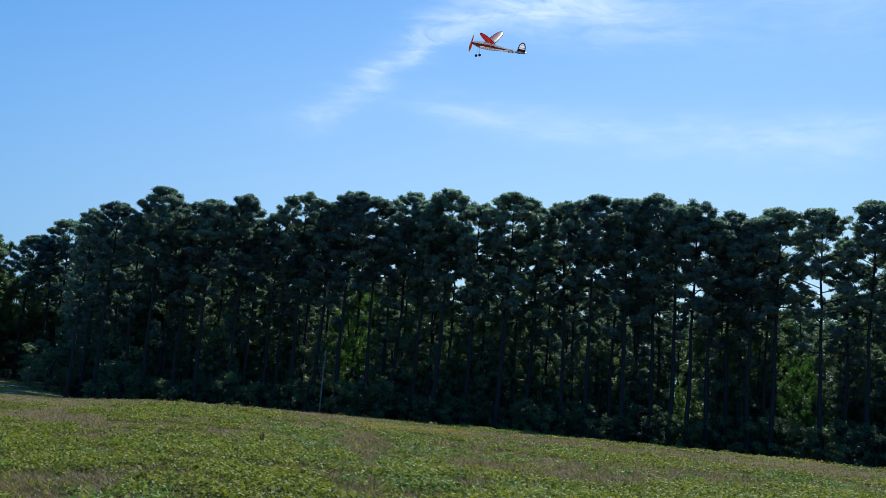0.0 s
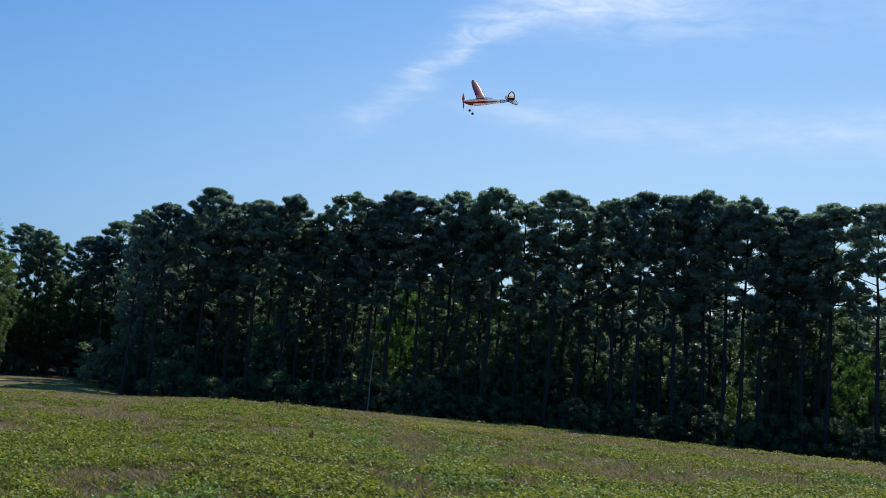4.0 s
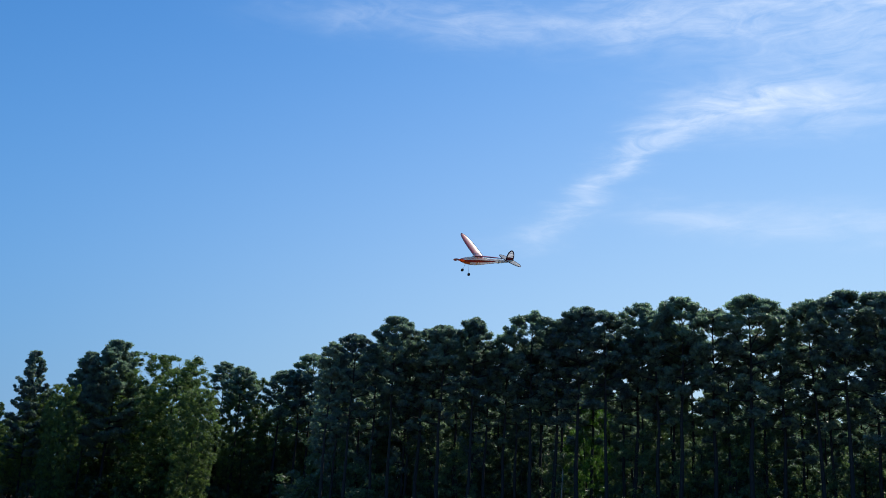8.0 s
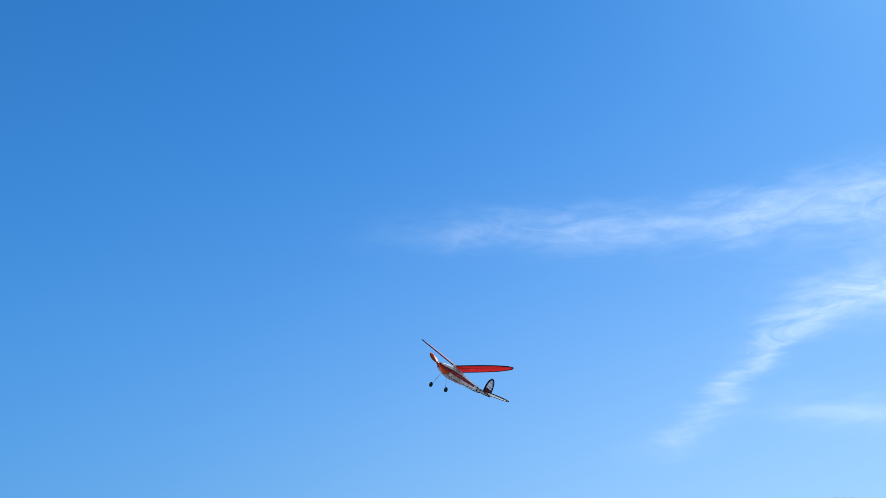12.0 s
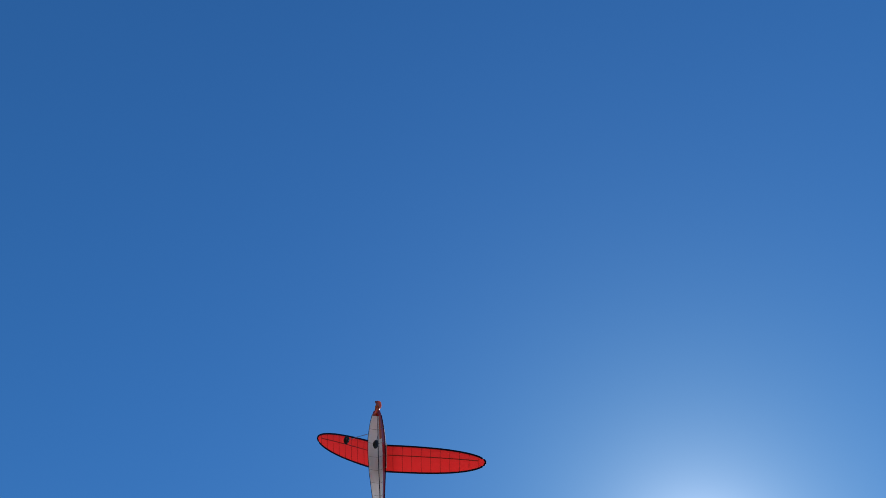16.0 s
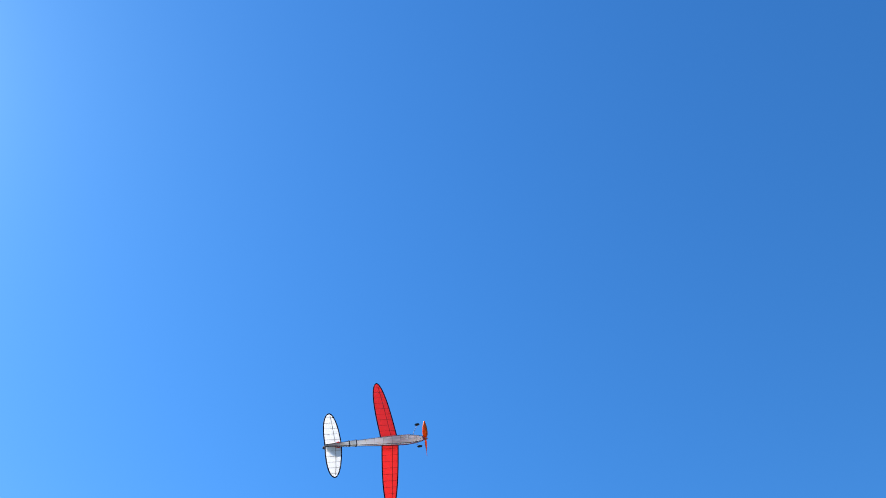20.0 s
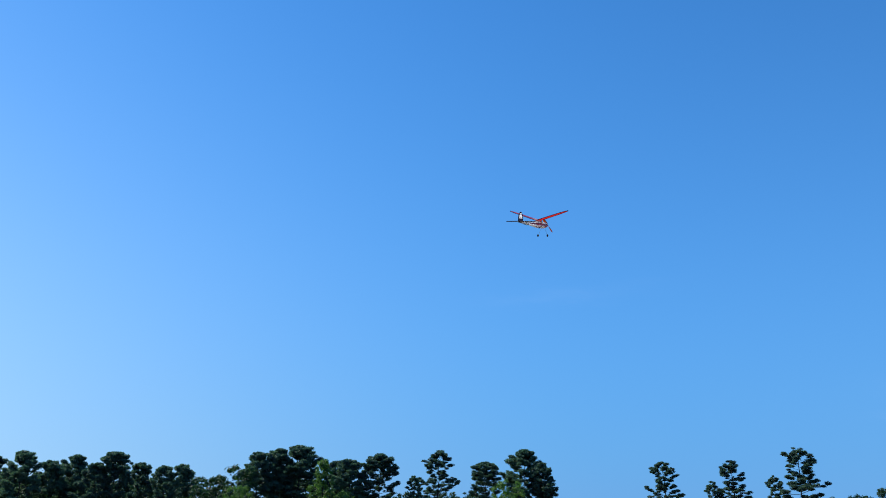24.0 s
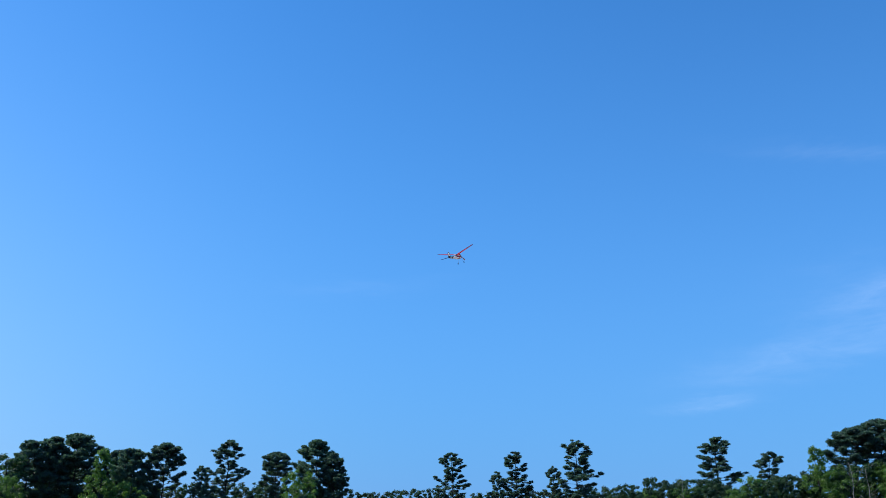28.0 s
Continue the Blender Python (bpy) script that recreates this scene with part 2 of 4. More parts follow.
M = dict(
    red=tissue("red_tissue", (0.95, 0.17, 0.14), (0.97, 0.22, 0.18), 0.86),
    white=tissue("white_tissue", (0.92, 0.91, 0.90), (0.96, 0.95, 0.94), 0.72),
    silver=tissue("silver_tissue", (0.92, 0.91, 0.90), (0.96, 0.95, 0.94), 0.8),
    gloss=tissue("glossy_red_tissue", (0.84, 0.11, 0.15), (0.92, 0.15, 0.19), 0.55, 0.5, 1.0, 1.0),
    stripe=paint("red_dope", (0.46, 0.018, 0.03), (0.58, 0.03, 0.04), rough=0.3),
    nose=paint("plain_orange", (0.75, 0.10, 0.02), (0.85, 0.16, 0.03), rough=0.3),
    blade=tissue("orange_plastic", (0.92, 0.17, 0.01), (0.97, 0.24, 0.02), 0.45, 0.5),
    edge=paint("navy_dope", (0.012, 0.009, 0.035), (0.028, 0.020, 0.065), rough=0.7, spec=0.1),
    rib=paint("balsa_red", (0.34, 0.045, 0.04), (0.44, 0.06, 0.05), rough=0.7),
    balsa=paint("balsa_grey", (0.34, 0.30, 0.27), (0.46, 0.41, 0.36), rough=0.7),
    maroon=paint("maroon_dope", (0.16, 0.012, 0.018), (0.24, 0.020, 0.025), rough=0.4),
    rubber=paint("black_rubber", (0.012, 0.012, 0.014), (0.03, 0.03, 0.032), rough=0.6),
    wire=paint("steel_wire", (0.35, 0.35, 0.36), (0.45, 0.45, 0.46), rough=0.35, metal=1.0),
    pine=foliage("pine_needles", (0.056, 0.078, 0.098), (0.225, 0.275, 0.225), 0.48, 0.5),
    leaf=foliage("broad_leaves", (0.040, 0.060, 0.058), (0.155, 0.205, 0.100), 0.42, 0.3),
    # broad leaves made lighter: the sunlit side of the left trees put into colour
    lit_leaf=foliage("lit_broad_leaves", (0.034, 0.055, 0.038), (0.185, 0.235, 0.080), 0.46, 0.2),
    # darker copy of the pine needles, with the far trees' shade in its colour
    shaded_pine=foliage("shaded_pine_needles", (0.023, 0.050, 0.052), (0.095, 0.155, 0.100), 0.36, 0.3),
    # broad leaves of the far trees, darkened in colour to read as shade
    shaded_leaf=foliage("shaded_leaves", (0.012, 0.032, 0.020), (0.050, 0.100, 0.036), 0.28, 0.2),
    bright=foliage("young_leaves", (0.038, 0.08, 0.022), (0.12, 0.21, 0.045), 0.42, 0.3),
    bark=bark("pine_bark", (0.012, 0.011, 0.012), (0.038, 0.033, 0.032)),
    pale=bark("dead_wood", (0.16, 0.15, 0.14), (0.36, 0.34, 0.31)),
    turf=soil_mat(),
    weed=weed_mat("green_weeds", [(0.1, (0.058, 0.085, 0.012)), (0.5, (0.25, 0.285, 0.028)), (0.9, (0.48, 0.475, 0.055))], 0.4),
    straw=weed_mat("dry_grass", [(0.1, (0.13, 0.09, 0.04)), (0.5, (0.26, 0.195, 0.085)), (0.9, (0.37, 0.29, 0.13))], 0.3),
    dark_weed=weed_mat("dark_weeds", [(0.1, (0.07, 0.12, 0.02)), (0.5, (0.20, 0.30, 0.04)), (0.9, (0.36, 0.48, 0.07))], 0.35),
    flower=weed_mat("yellow_bloom", [(0.1, (0.35, 0.27, 0.02)), (0.9, (0.60, 0.48, 0.05))], 0.3),
    dock=paint("rusty_seed", (0.20, 0.075, 0.04), (0.34, 0.14, 0.07), rough=0.9),
    sand=paint("track_sand", (0.34, 0.28, 0.19), (0.50, 0.43, 0.31), scale=3.0, rough=0.95),
)

# ---- building helpers ----


def part(name, bm, mats, parent, label=""):
    """Links a bmesh as one mesh object under a thing or a part."""
    me = bpy.data.meshes.new(name)
    bm.to_mesh(me)
    bm.free()
    for m in mats if isinstance(mats, (list, tuple)) else [mats]:
        me.materials.append(m)
    ob = new(name, me)
    ob.parent = parent
    return tagged(ob, label)


def smooth(ob):
    for p in ob.data.polygons:
        p.use_smooth = True
    return ob


def tube(bm, path, radii, n=8):
    """A round tapering tube along a path of points."""
    rings = []
    for i, (p, r) in enumerate(zip(path, radii)):
        p = Vector(p)
        d = (Vector(path[min(i + 1, len(path) - 1)]) - Vector(path[max(i - 1, 0)])).normalized()
        a = d.orthogonal().normalized()
        b = d.cross(a)
        rings.append([bm.verts.new(p + (a * math.cos(2 * math.pi * k / n) + b * math.sin(2 * math.pi * k / n)) * r) for k in range(n)])
    for r0, r1 in zip(rings, rings[1:]):
        for k in range(n):
            bm.faces.new((r0[k], r0[(k + 1) % n], r1[(k + 1) % n], r1[k]))
    bm.faces.new(rings[0][::-1])
    bm.faces.new(rings[-1])
    return rings


def box(bm, x0, x1, y0, y1, z0, z1):
    v = [bm.verts.new((x, y, z)) for x in (x0, x1) for y in (y0, y1) for z in (z0, z1)]
    for f in ((0, 1, 3, 2), (4, 6, 7, 5), (0, 4, 5, 1), (2, 3, 7, 6), (0, 2, 6, 4), (1, 5, 7, 3)):
        bm.faces.new([v[i] for i in f])


def mesh_of(name, verts, faces, mats):
    me = bpy.data.meshes.new(name)
    me.from_pydata(verts, [], faces)
    for m in mats if isinstance(mats, (list, tuple)) else [mats]:
        me.materials.append(m)
    return me


# ---- ground ----


def unit(v):
    return v / np.maximum(np.linalg.norm(v, axis=1, keepdims=True), 1e-6)


def ease(v, lo, hi):
    f = min(1.0, max(0.0, (v - lo) / (hi - lo)))
    return f * f * (3 - 2 * f)


def ground_z(x, y):
    """The field falls gently towards the wood, and dips more steeply along the wood's edge."""
    az = math.degrees(math.atan2(-x, y))
    fall = 70.0 * math.tanh(max(y, 0.0) / 70.0)
    side = 60.0 * math.tanh(x / 60.0)
    slope = 0.0300 + 0.0125 * ease(az, 15.0, 27.0) + 0.0100 * ease(az, 26.0, 36.0)
    dip = 1.0 * ease(math.hypot(x, y), 53.0, 65.0) * (1.0 - ease(az, 19.0, 26.0)) * ease(az, -55.0, -42.0)
    return -slope * fall - dip - 0.0140 * side * min(1.0, max(y, 0.0) / 40.0) + 0.10 * noise.noise((x * 0.05, y * 0.05, 3.0))


def build_ground():
    rings = [0.0, 2, 4, 6, 8, 10, 12, 14, 16, 18, 20, 23, 26, 30, 34, 38, 43, 48, 52, 54, 56, 58, 60, 62, 64, 66, 69, 72, 76, 80, 90, 105, 130, 170, 230, 330, 500, 800, 1400, 2600]
    n = 240
    verts, faces = [(0, 0, ground_z(0, 0))], []
    for r in rings[1:]:
        for k in range(n):
            a = 2 * math.pi * k / n
            x, y = r * math.sin(a), r * math.cos(a)
            verts.append((x, y, ground_z(x, y)))
    for k in range(n):
        faces.append((0, 1 + (k + 1) % n, 1 + k))
    for i in range(len(rings) - 2):
        b = 1 + i * n
        for k in range(n):
            faces.append((b + k, b + (k + 1) % n, b + n + (k + 1) % n, b + n + k))
    ob = new("ground", mesh_of("ground", verts, faces, M["turf"]))
    smooth(ob)
    tagged(ob, "weedy fallow field of green and straw turf", "field", kind="structure")


build_ground()


# worn and dry places in the field, and a faint wheel track: x, y, radius
WORN = [(-9.8, 28.6, 1.8), (4.6, 23.3, 2.2), (-5.9, 14.6, 1.2), (1.9, 22.0, 1.6), (3.2, 20.5, 1.5), (-13.5, 24.0, 2.0), (8.5, 27.0, 2.4), (-3.0, 17.5, 1.0), (7.5, 17.0, 1.2)]
WORN += [(-0.075 * r, r, 0.55) for r in range(13, 36, 1)]


def worn(x, y):
    return sum(math.exp(-((x - a) ** 2 + (y - b) ** 2) / (c * c)) for a, b, c in WORN)


def spread_over_field(rng, seed, count, pick, thin, rmax=58.5, shy=0.0):
    """Places on the field before the wood, gathered in patches: x, y, z, distance."""
    out = []
    while len(out) < count:
        side = rng.uniform(-31, 50)
        far = rmax if side < 22.5 else rmax + 29.5
        r = 9.5 * (far / 9.5) ** (rng.random() ** 0.85)
        a = radians(side)
        x, y = -r * math.sin(a), r * math.cos(a)
        patch = 0.62 * noise.noise((x * 0.13, y * 0.13, seed * 3.1)) + 0.6 * noise.noise((x * 0.5, y * 0.5, seed * 1.7)) + 0.6 * noise.noise((x * 1.6, y * 1.6, seed * 2.3))
        if shy:
            patch -= shy * min(1.0, worn(x, y))
        if patch < pick + thin * min(1.0, max(0.0, (r - 22.0) / 30.0)) + rng.uniform(-0.18, 0.18):
            continue
        out.append((x, y, ground_z(x, y), r))
    return np.array(out)


def field_sheet(name, label, category, v, mat):
    """One sheet of stuff from four-cornered leaves, v: leaves x 4 x 3."""
    n = len(v)
    ob = new(name, mesh_of(name, v.reshape(-1, 3).tolist(), np.arange(4 * n).reshape(n, 4).tolist(), mat))
    tagged(ob, label, category, kind="stuff")


def leafy_weeds(name, label, seed, count, mat, pick, thin, leaves, wide, high, leaf):
    """Low mounds of small broad leaves that lie about level, with dark gaps between them."""
    at = spread_over_field(random.Random(seed), seed, count, pick, thin, shy=0.34)
    rng = np.random.default_rng(seed)
    m = len(at) * leaves
    i = np.repeat(np.arange(len(at)), leaves)
    grow = (1.0 + at[i, 3] / 55.0)[:, None]
    size = rng.uniform(0.55, 1.35, len(at))[i][:, None]
    t, u = rng.uniform(0, 2 * np.pi, m), rng.random(m) ** 0.5
    out = np.stack([np.cos(t) * u, np.sin(t) * u], 1)
    lift = (1.0 - 0.65 * u[:, None] ** 2) * rng.uniform(0.45, 1.1, (m, 1)) * high * size * np.clip(1.3 - at[i, 3] / 80.0, 0.5, 1.0)[:, None]
    c = at[i, :3] + np.concatenate([out * wide * size * grow, lift], 1)
    nrm = unit(np.concatenate([out * 0.6, np.full((m, 1), 0.9)], 1) + rng.normal(size=(m, 3)) * 0.45)
    a = unit(np.cross(nrm, rng.normal(size=(m, 3))))
    w = np.cross(nrm, a)
    s = leaf * rng.uniform(0.6, 1.4, (m, 1)) * grow
    field_sheet(name, label, "weeds", np.stack([c - a * s * 0.6, c + w * s * 0.36, c + a * s * 0.6, c - w * s * 0.36], 1), mat)


def stalks(name, label, seed, count, mat, pick, thin, blades, high, wide, lean, spread, rmax=58.5):
    """Thin bent stalks of grass, leaning all ways."""
    at = spread_over_field(random.Random(seed), seed, count, pick, thin, rmax)
    rng = np.random.default_rng(seed)
    m = len(at) * blades
    i = np.repeat(np.arange(len(at)), blades)
    grow = (1.0 + at[i, 3] / 55.0)[:, None]
    h = high * rng.uniform(0.5, 1.3, len(at))[i][:, None] * rng.uniform(0.55, 1.1, (m, 1)) * np.clip(1.3 - at[i, 3] / 80.0, 0.5, 1.0)[:, None]
    t = rng.uniform(0, 2 * np.pi, m)
    d = np.stack([np.cos(t), np.sin(t), np.zeros(m)], 1)
    w = np.stack([-np.sin(t), np.cos(t), np.zeros(m)], 1) * wide * rng.uniform(0.6, 1.3, (m, 1)) * grow
    ln = d * lean * rng.uniform(0.2, 1.4, (m, 1)) * h
    up = np.array((0.0, 0.0, 1.0))
    c = at[i, :3] + np.concatenate([rng.normal(size=(m, 2)) * spread * grow, np.full((m, 1), -0.02)], 1)
    field_sheet(name, label, "weeds", np.stack([c, c + ln * 0.45 + w + up * h * 0.6, c + ln + up * h, c + ln * 0.45 - w + up * h * 0.66], 1), mat)


leafy_weeds("leafy_weeds", "low bright green leafy weeds growing in patches on the field", 1, 26000, M["weed"], 0.10, 0.45, 22, 0.16, 0.18, 0.044)
leafy_weeds("dark_weeds", "scattered clumps of broad dark green weeds on the field", 9, 2200, M["dark_weed"], 0.2, 0.3, 26, 0.15, 0.20, 0.048)
stalks("dry_grass", "matted dry straw-coloured grass among the weeds of the field", 2, 46000, M["straw"], -0.45, -0.2, 7, 0.11, 0.006, 1.6, 0.16)
stalks("short_grass", "short green grass between the weeds of the field", 5, 9000, M["weed"], -0.5, 0.2, 5, 0.14, 0.012, 0.9, 0.10)
stalks("tall_grass", "thin pale seeding grass standing over the weeds of the field", 12, 14000, M["straw"], -0.45, -0.5, 5, 0.17, 0.005, 0.9, 0.16, 59.5)

def flower_strips():
    rng = random.Random(8)
    verts, faces = [], []
    for cx, cy, lx, ly, n in ((-1.7, 39.2, 2.4, 0.8, 240), (0.9, 41.0, 1.2, 0.5, 80), (16.5, 43.5, 4.5, 0.8, 240)):
        for _ in range(n):
            x, y = cx + rng.gauss(0, lx / 2), cy + rng.gauss(0, ly / 2)
            z = ground_z(x, y) + rng.uniform(0.18, 0.34)
            r = rng.uniform(0.03, 0.07)
            b = len(verts)
            verts += [(x - r, y, z - r * 0.4), (x, y - r, z), (x + r, y, z - r * 0.4), (x, y + r, z + r * 0.3)]
            faces.append((b, b + 1, b + 2, b + 3))
    tagged(new("yellow_flowers", mesh_of("yellow_flowers", verts, faces, M["flower"])), "thin strips of small yellow flowers in the field", "flowers", kind="stuff")


flower_strips()


def build_dock(x, y, n, seed):
    """A dead dock plant: a few upright stems with rusty seed heads."""
    rng = random.Random(seed)
    e = new("dock_plant")
    e.matrix_basis = pose(x, y, ground_z(x, y) - 0.02)
    for _ in range(n):
        bx, by, h = rng.gauss(0, 0.12), rng.gauss(0, 0.06), rng.uniform(0.28, 0.42)
        lx, ly = rng.uniform(-0.06, 0.06), rng.uniform(-0.06, 0.06)
        bm = bmesh.new()
        tube(bm, [(bx, by, 0), (bx + lx * 0.5, by + ly * 0.5, h * 0.5), (bx + lx, by + ly, h)], [0.010, 0.008, 0.004], 5)
        part("stem", bm, M["dock"], e)
        bm = bmesh.new()
        for k in range(26):
            f = 0.45 + 0.55 * k / 26
            a = k * 2.4
            r = 0.035 * (1.25 - f)
            c = (bx + lx * f + r * math.cos(a), by + ly * f + r * math.sin(a), h * f)
            bmesh.ops.create_icosphere(bm, subdivisions=1, radius=rng.uniform(0.010, 0.017), matrix=Matrix.Translation(c))
        part("seed_head", bm, M["dock"], e)
    tagged(e, "dead rusty brown dock stems standing among green weeds", "weed")


build_dock(-4.8, 24.5, 3, 3)

# ---- trees ----


def ball_points():
    bm = bmesh.new()
    bmesh.ops.create_icosphere(bm, subdivisions=2, radius=1.0)
    pts = np.array([tuple(v.co) for v in bm.verts])
    tri = np.array([[v.index for v in f.verts] for f in bm.faces])
    bm.free()
    return pts, tri


BALL, BALL_TRI = ball_points()


def crown_mesh(seed, clumps, mat, tufts, size, slim=0.30, heart=0.62, level=0.0, keep=0.8):
    """Foliage: in each clump (x, y, z, half width, half height) a small torn heart with many needles or leaves standing out of it.
    level: 0 for needle tufts that point outwards, above 0 for leaves that lie more or less level."""
    rng = np.random.default_rng(seed)
    c = np.array(clumps)
    n = len(c)
    rad = c[:, [3, 3, 4]]
    # hearts
    d = heart * (1.0 + rng.uniform(-0.34, 0.30, (n, len(BALL))))
    hv = c[:, None, :3] + BALL[None] * rad[:, None, :] * d[..., None]
    hf = BALL_TRI[None] + (np.arange(n) * len(BALL))[:, None, None]
    hf = hf.reshape(-1, 3)[rng.random(n * len(BALL_TRI)) < keep]
    # tufts
    counts = np.maximum(14, (tufts * c[:, 3] * c[:, 4] * 10.0).astype(int))
    at = np.repeat(np.arange(n), counts)
    m = len(at)
    p = unit(rng.normal(size=(m, 3)) + (0, 0, 0.25))
    q = c[at, :3] + p * rad[at] * rng.uniform(0.55, 1.0, (m, 1))
    if level > 0:
        nrm = unit(rng.normal(size=(m, 3)) + (0, 0, level) + p * 0.5)
        a = unit(np.cross(nrm, rng.normal(size=(m, 3))))
        w = np.cross(nrm, a)
    else:
        a = unit(p + rng.normal(size=(m, 3)) * 0.55 + (0, 0, 0.2))
        w = unit(np.cross(a, rng.normal(size=(m, 3))))
    s = size * rng.uniform(0.6, 1.4, (m, 1))
    tv = np.stack([q - a * s * 0.5 + w * s * slim, q - a * s * 0.5 - w * s * slim, q + a * s * 0.7], 1)
    tf = np.arange(3 * m).reshape(m, 3) + n * len(BALL)
    return mesh_of("crown", np.concatenate([hv.reshape(-1, 3), tv.reshape(-1, 3)]).tolist(), np.concatenate([hf, tf]).tolist(), mat)


def along(pts, f):
    k = len(pts) - 1
    i = min(k - 1, int(f * k))
    return Vector(pts[i]).lerp(Vector(pts[i + 1]), f * k - i)


def wood_mesh(bm):
    me = bpy.data.meshes.new("trunk")
    bm.to_mesh(me)
    bm.free()
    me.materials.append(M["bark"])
    for p in me.polygons:
        p.use_smooth = True
    return me


# how far the limbs reach, from the crown's foot (0) to its tip (1)
REACH = {
    "dome": lambda g: 0.52 + 0.48 * min(1.0, g / 0.6) if g < 0.6 else max(0.12, 1.0 - ((g - 0.6) / 0.42) ** 2) ** 0.5,
    "cone": lambda g: 1.0 - 0.84 * g ** 1.7,
    "layer": lambda g: (0.78 + 0.26 * math.sin(g * 17.0)) * (1.0 - 0.62 * g ** 2.5),
    "round": lambda g: max(0.15, math.sin(math.pi * (0.20 + 0.72 * g))),
}


def conifer(seed, height=16.0, clear=0.42, width=1.75, limbs=30, shape="dome", pad=0.29, flat=0.78, twigs=7, steep=52.0, tufts=95,
            size=0.125, r0=0.16, crowd=0.8, mat="pine", lean=0.10, cap=0.51):
    """A pine: a bare lower trunk, limbs that turn up at their ends, and on their twigs rounded pads of needles with gaps between."""
    rng = random.Random(seed)
    bm = bmesh.new()
    pts, ox, oy = [], 0.0, 0.0
    for i in range(9):
        pts.append((ox, oy, height * 0.965 * i / 8))
        ox += rng.uniform(-lean, lean)
        oy += rng.uniform(-lean, lean)
    tube(bm, pts, [r0 * (1 - 0.86 * i / 8) * (1.35 if i == 0 else 1.0) for i in range(9)], 8)
    clumps = []
    for i in range(limbs):
        g = ((i + rng.random()) / limbs) ** crowd
        base = along(pts, min(0.99, clear + (0.985 - clear) * g))
        a = i * 2.4 + rng.gauss(0, 0.4)
        reach = width * REACH[shape](g) * rng.uniform(0.72, 1.14)
        up = radians(4 + steep * g ** 1.4 + rng.uniform(-9, 9))
        d = Vector((math.cos(a) * math.cos(up), math.sin(a) * math.cos(up), math.sin(up)))
        line = [base, base + d * reach * 0.55 + Vector((0, 0, -0.03 * reach)), base + d * reach + Vector((0, 0, 0.10 * reach))]
        for p in line[1:]:
            rr = math.hypot(p.x - base.x, p.y - base.y) / width
            p.z = min(p.z, height - 0.35 - cap * rr * rr * width)
        th = r0 * 0.30 * (1.15 - 0.8 * g)
        tube(bm, line, [th, th * 0.65, 0.012], 5)
        across = Vector((-math.sin(a), math.cos(a), 0))
        for j in range(max(3, round(twigs * (0.5 + 0.6 * REACH[shape](g)) * rng.uniform(0.7, 1.25)))):
            s = 0.34 + 0.66 * rng.random() ** 0.7
            pr = pad * rng.uniform(0.66, 1.32)
            p = along(line, s) + across * rng.uniform(-1, 1) * reach * 0.36 * (1.2 - 0.6 * s) + Vector((0, 0, rng.uniform(-0.06, 0.26)))
            rr = math.hypot(p.x - base.x, p.y - base.y) / width
            p.z = min(p.z, height - pr * flat * 0.8 - cap * rr * rr * width)
            tube(bm, [along(line, max(0.0, s - 0.22)), p - Vector((0, 0, pr * 0.25))], [0.018, 0.008], 3)
            clumps.append((p.x, p.y, p.z, pr * 1.12, pr * flat))
    tip = along(pts, 1.0)
    for _ in range(5):
        pr = pad * rng.uniform(0.8, 1.2)
        clumps.append((tip.x + rng.gauss(0, 0.22), tip.y + rng.gauss(0, 0.22), height - pr * flat * 0.8 - abs(rng.gauss(0, 0.2)), pr, pr * flat))
    return wood_mesh(bm), crown_mesh(seed, clumps, M[mat], tufts, size)


def trunk_mesh(rng, height, r0, limbs, wobble, mat, limb_from=0.45):
    bm = bmesh.new()
    pts, rad = [], []
    ox = oy = 0.0
    for i in range(9):
        f = i / 8
        pts.append((ox, oy, height * f))
        rad.append(r0 * (1 - 0.82 * f) * (1.35 if i == 0 else 1.0))
        ox += rng.uniform(-wobble, wobble)
        oy += rng.uniform(-wobble, wobble)
    tube(bm, pts, rad, 8)
    for _ in range(limbs):
        f = rng.uniform(limb_from, 0.97)
        base = along(pts, f)
        a = rng.uniform(0, 2 * math.pi)
        ln = height * rng.uniform(0.05, 0.12) * (1.25 - 0.5 * f)
        d = Vector((math.cos(a), math.sin(a), rng.uniform(0.05, 0.6)))
        mid = base + d * ln * 0.55 + Vector((0, 0, -0.05 * ln))
        end = base + d * ln + Vector((0, 0, 0.12 * ln))
        tube(bm, [base, mid, end], [r0 * 0.24 * (1.2 - f), r0 * 0.15 * (1.2 - f), 0.012], 5)
    me = wood_mesh(bm)
    me.materials[0] = mat
    return me


def make_tree(name, label, category, trunk, crown, m, scale, group):
    """One tree: an Empty at its foot with its trunk and its crown."""
    e = new(name)
    for nm, me in (("trunk", trunk), ("crown", crown)):
        ob = new(nm, me)
        ob.parent = e
    e.matrix_basis = m
    e.scale = scale
    tagged(e, label, category, group)
    return e


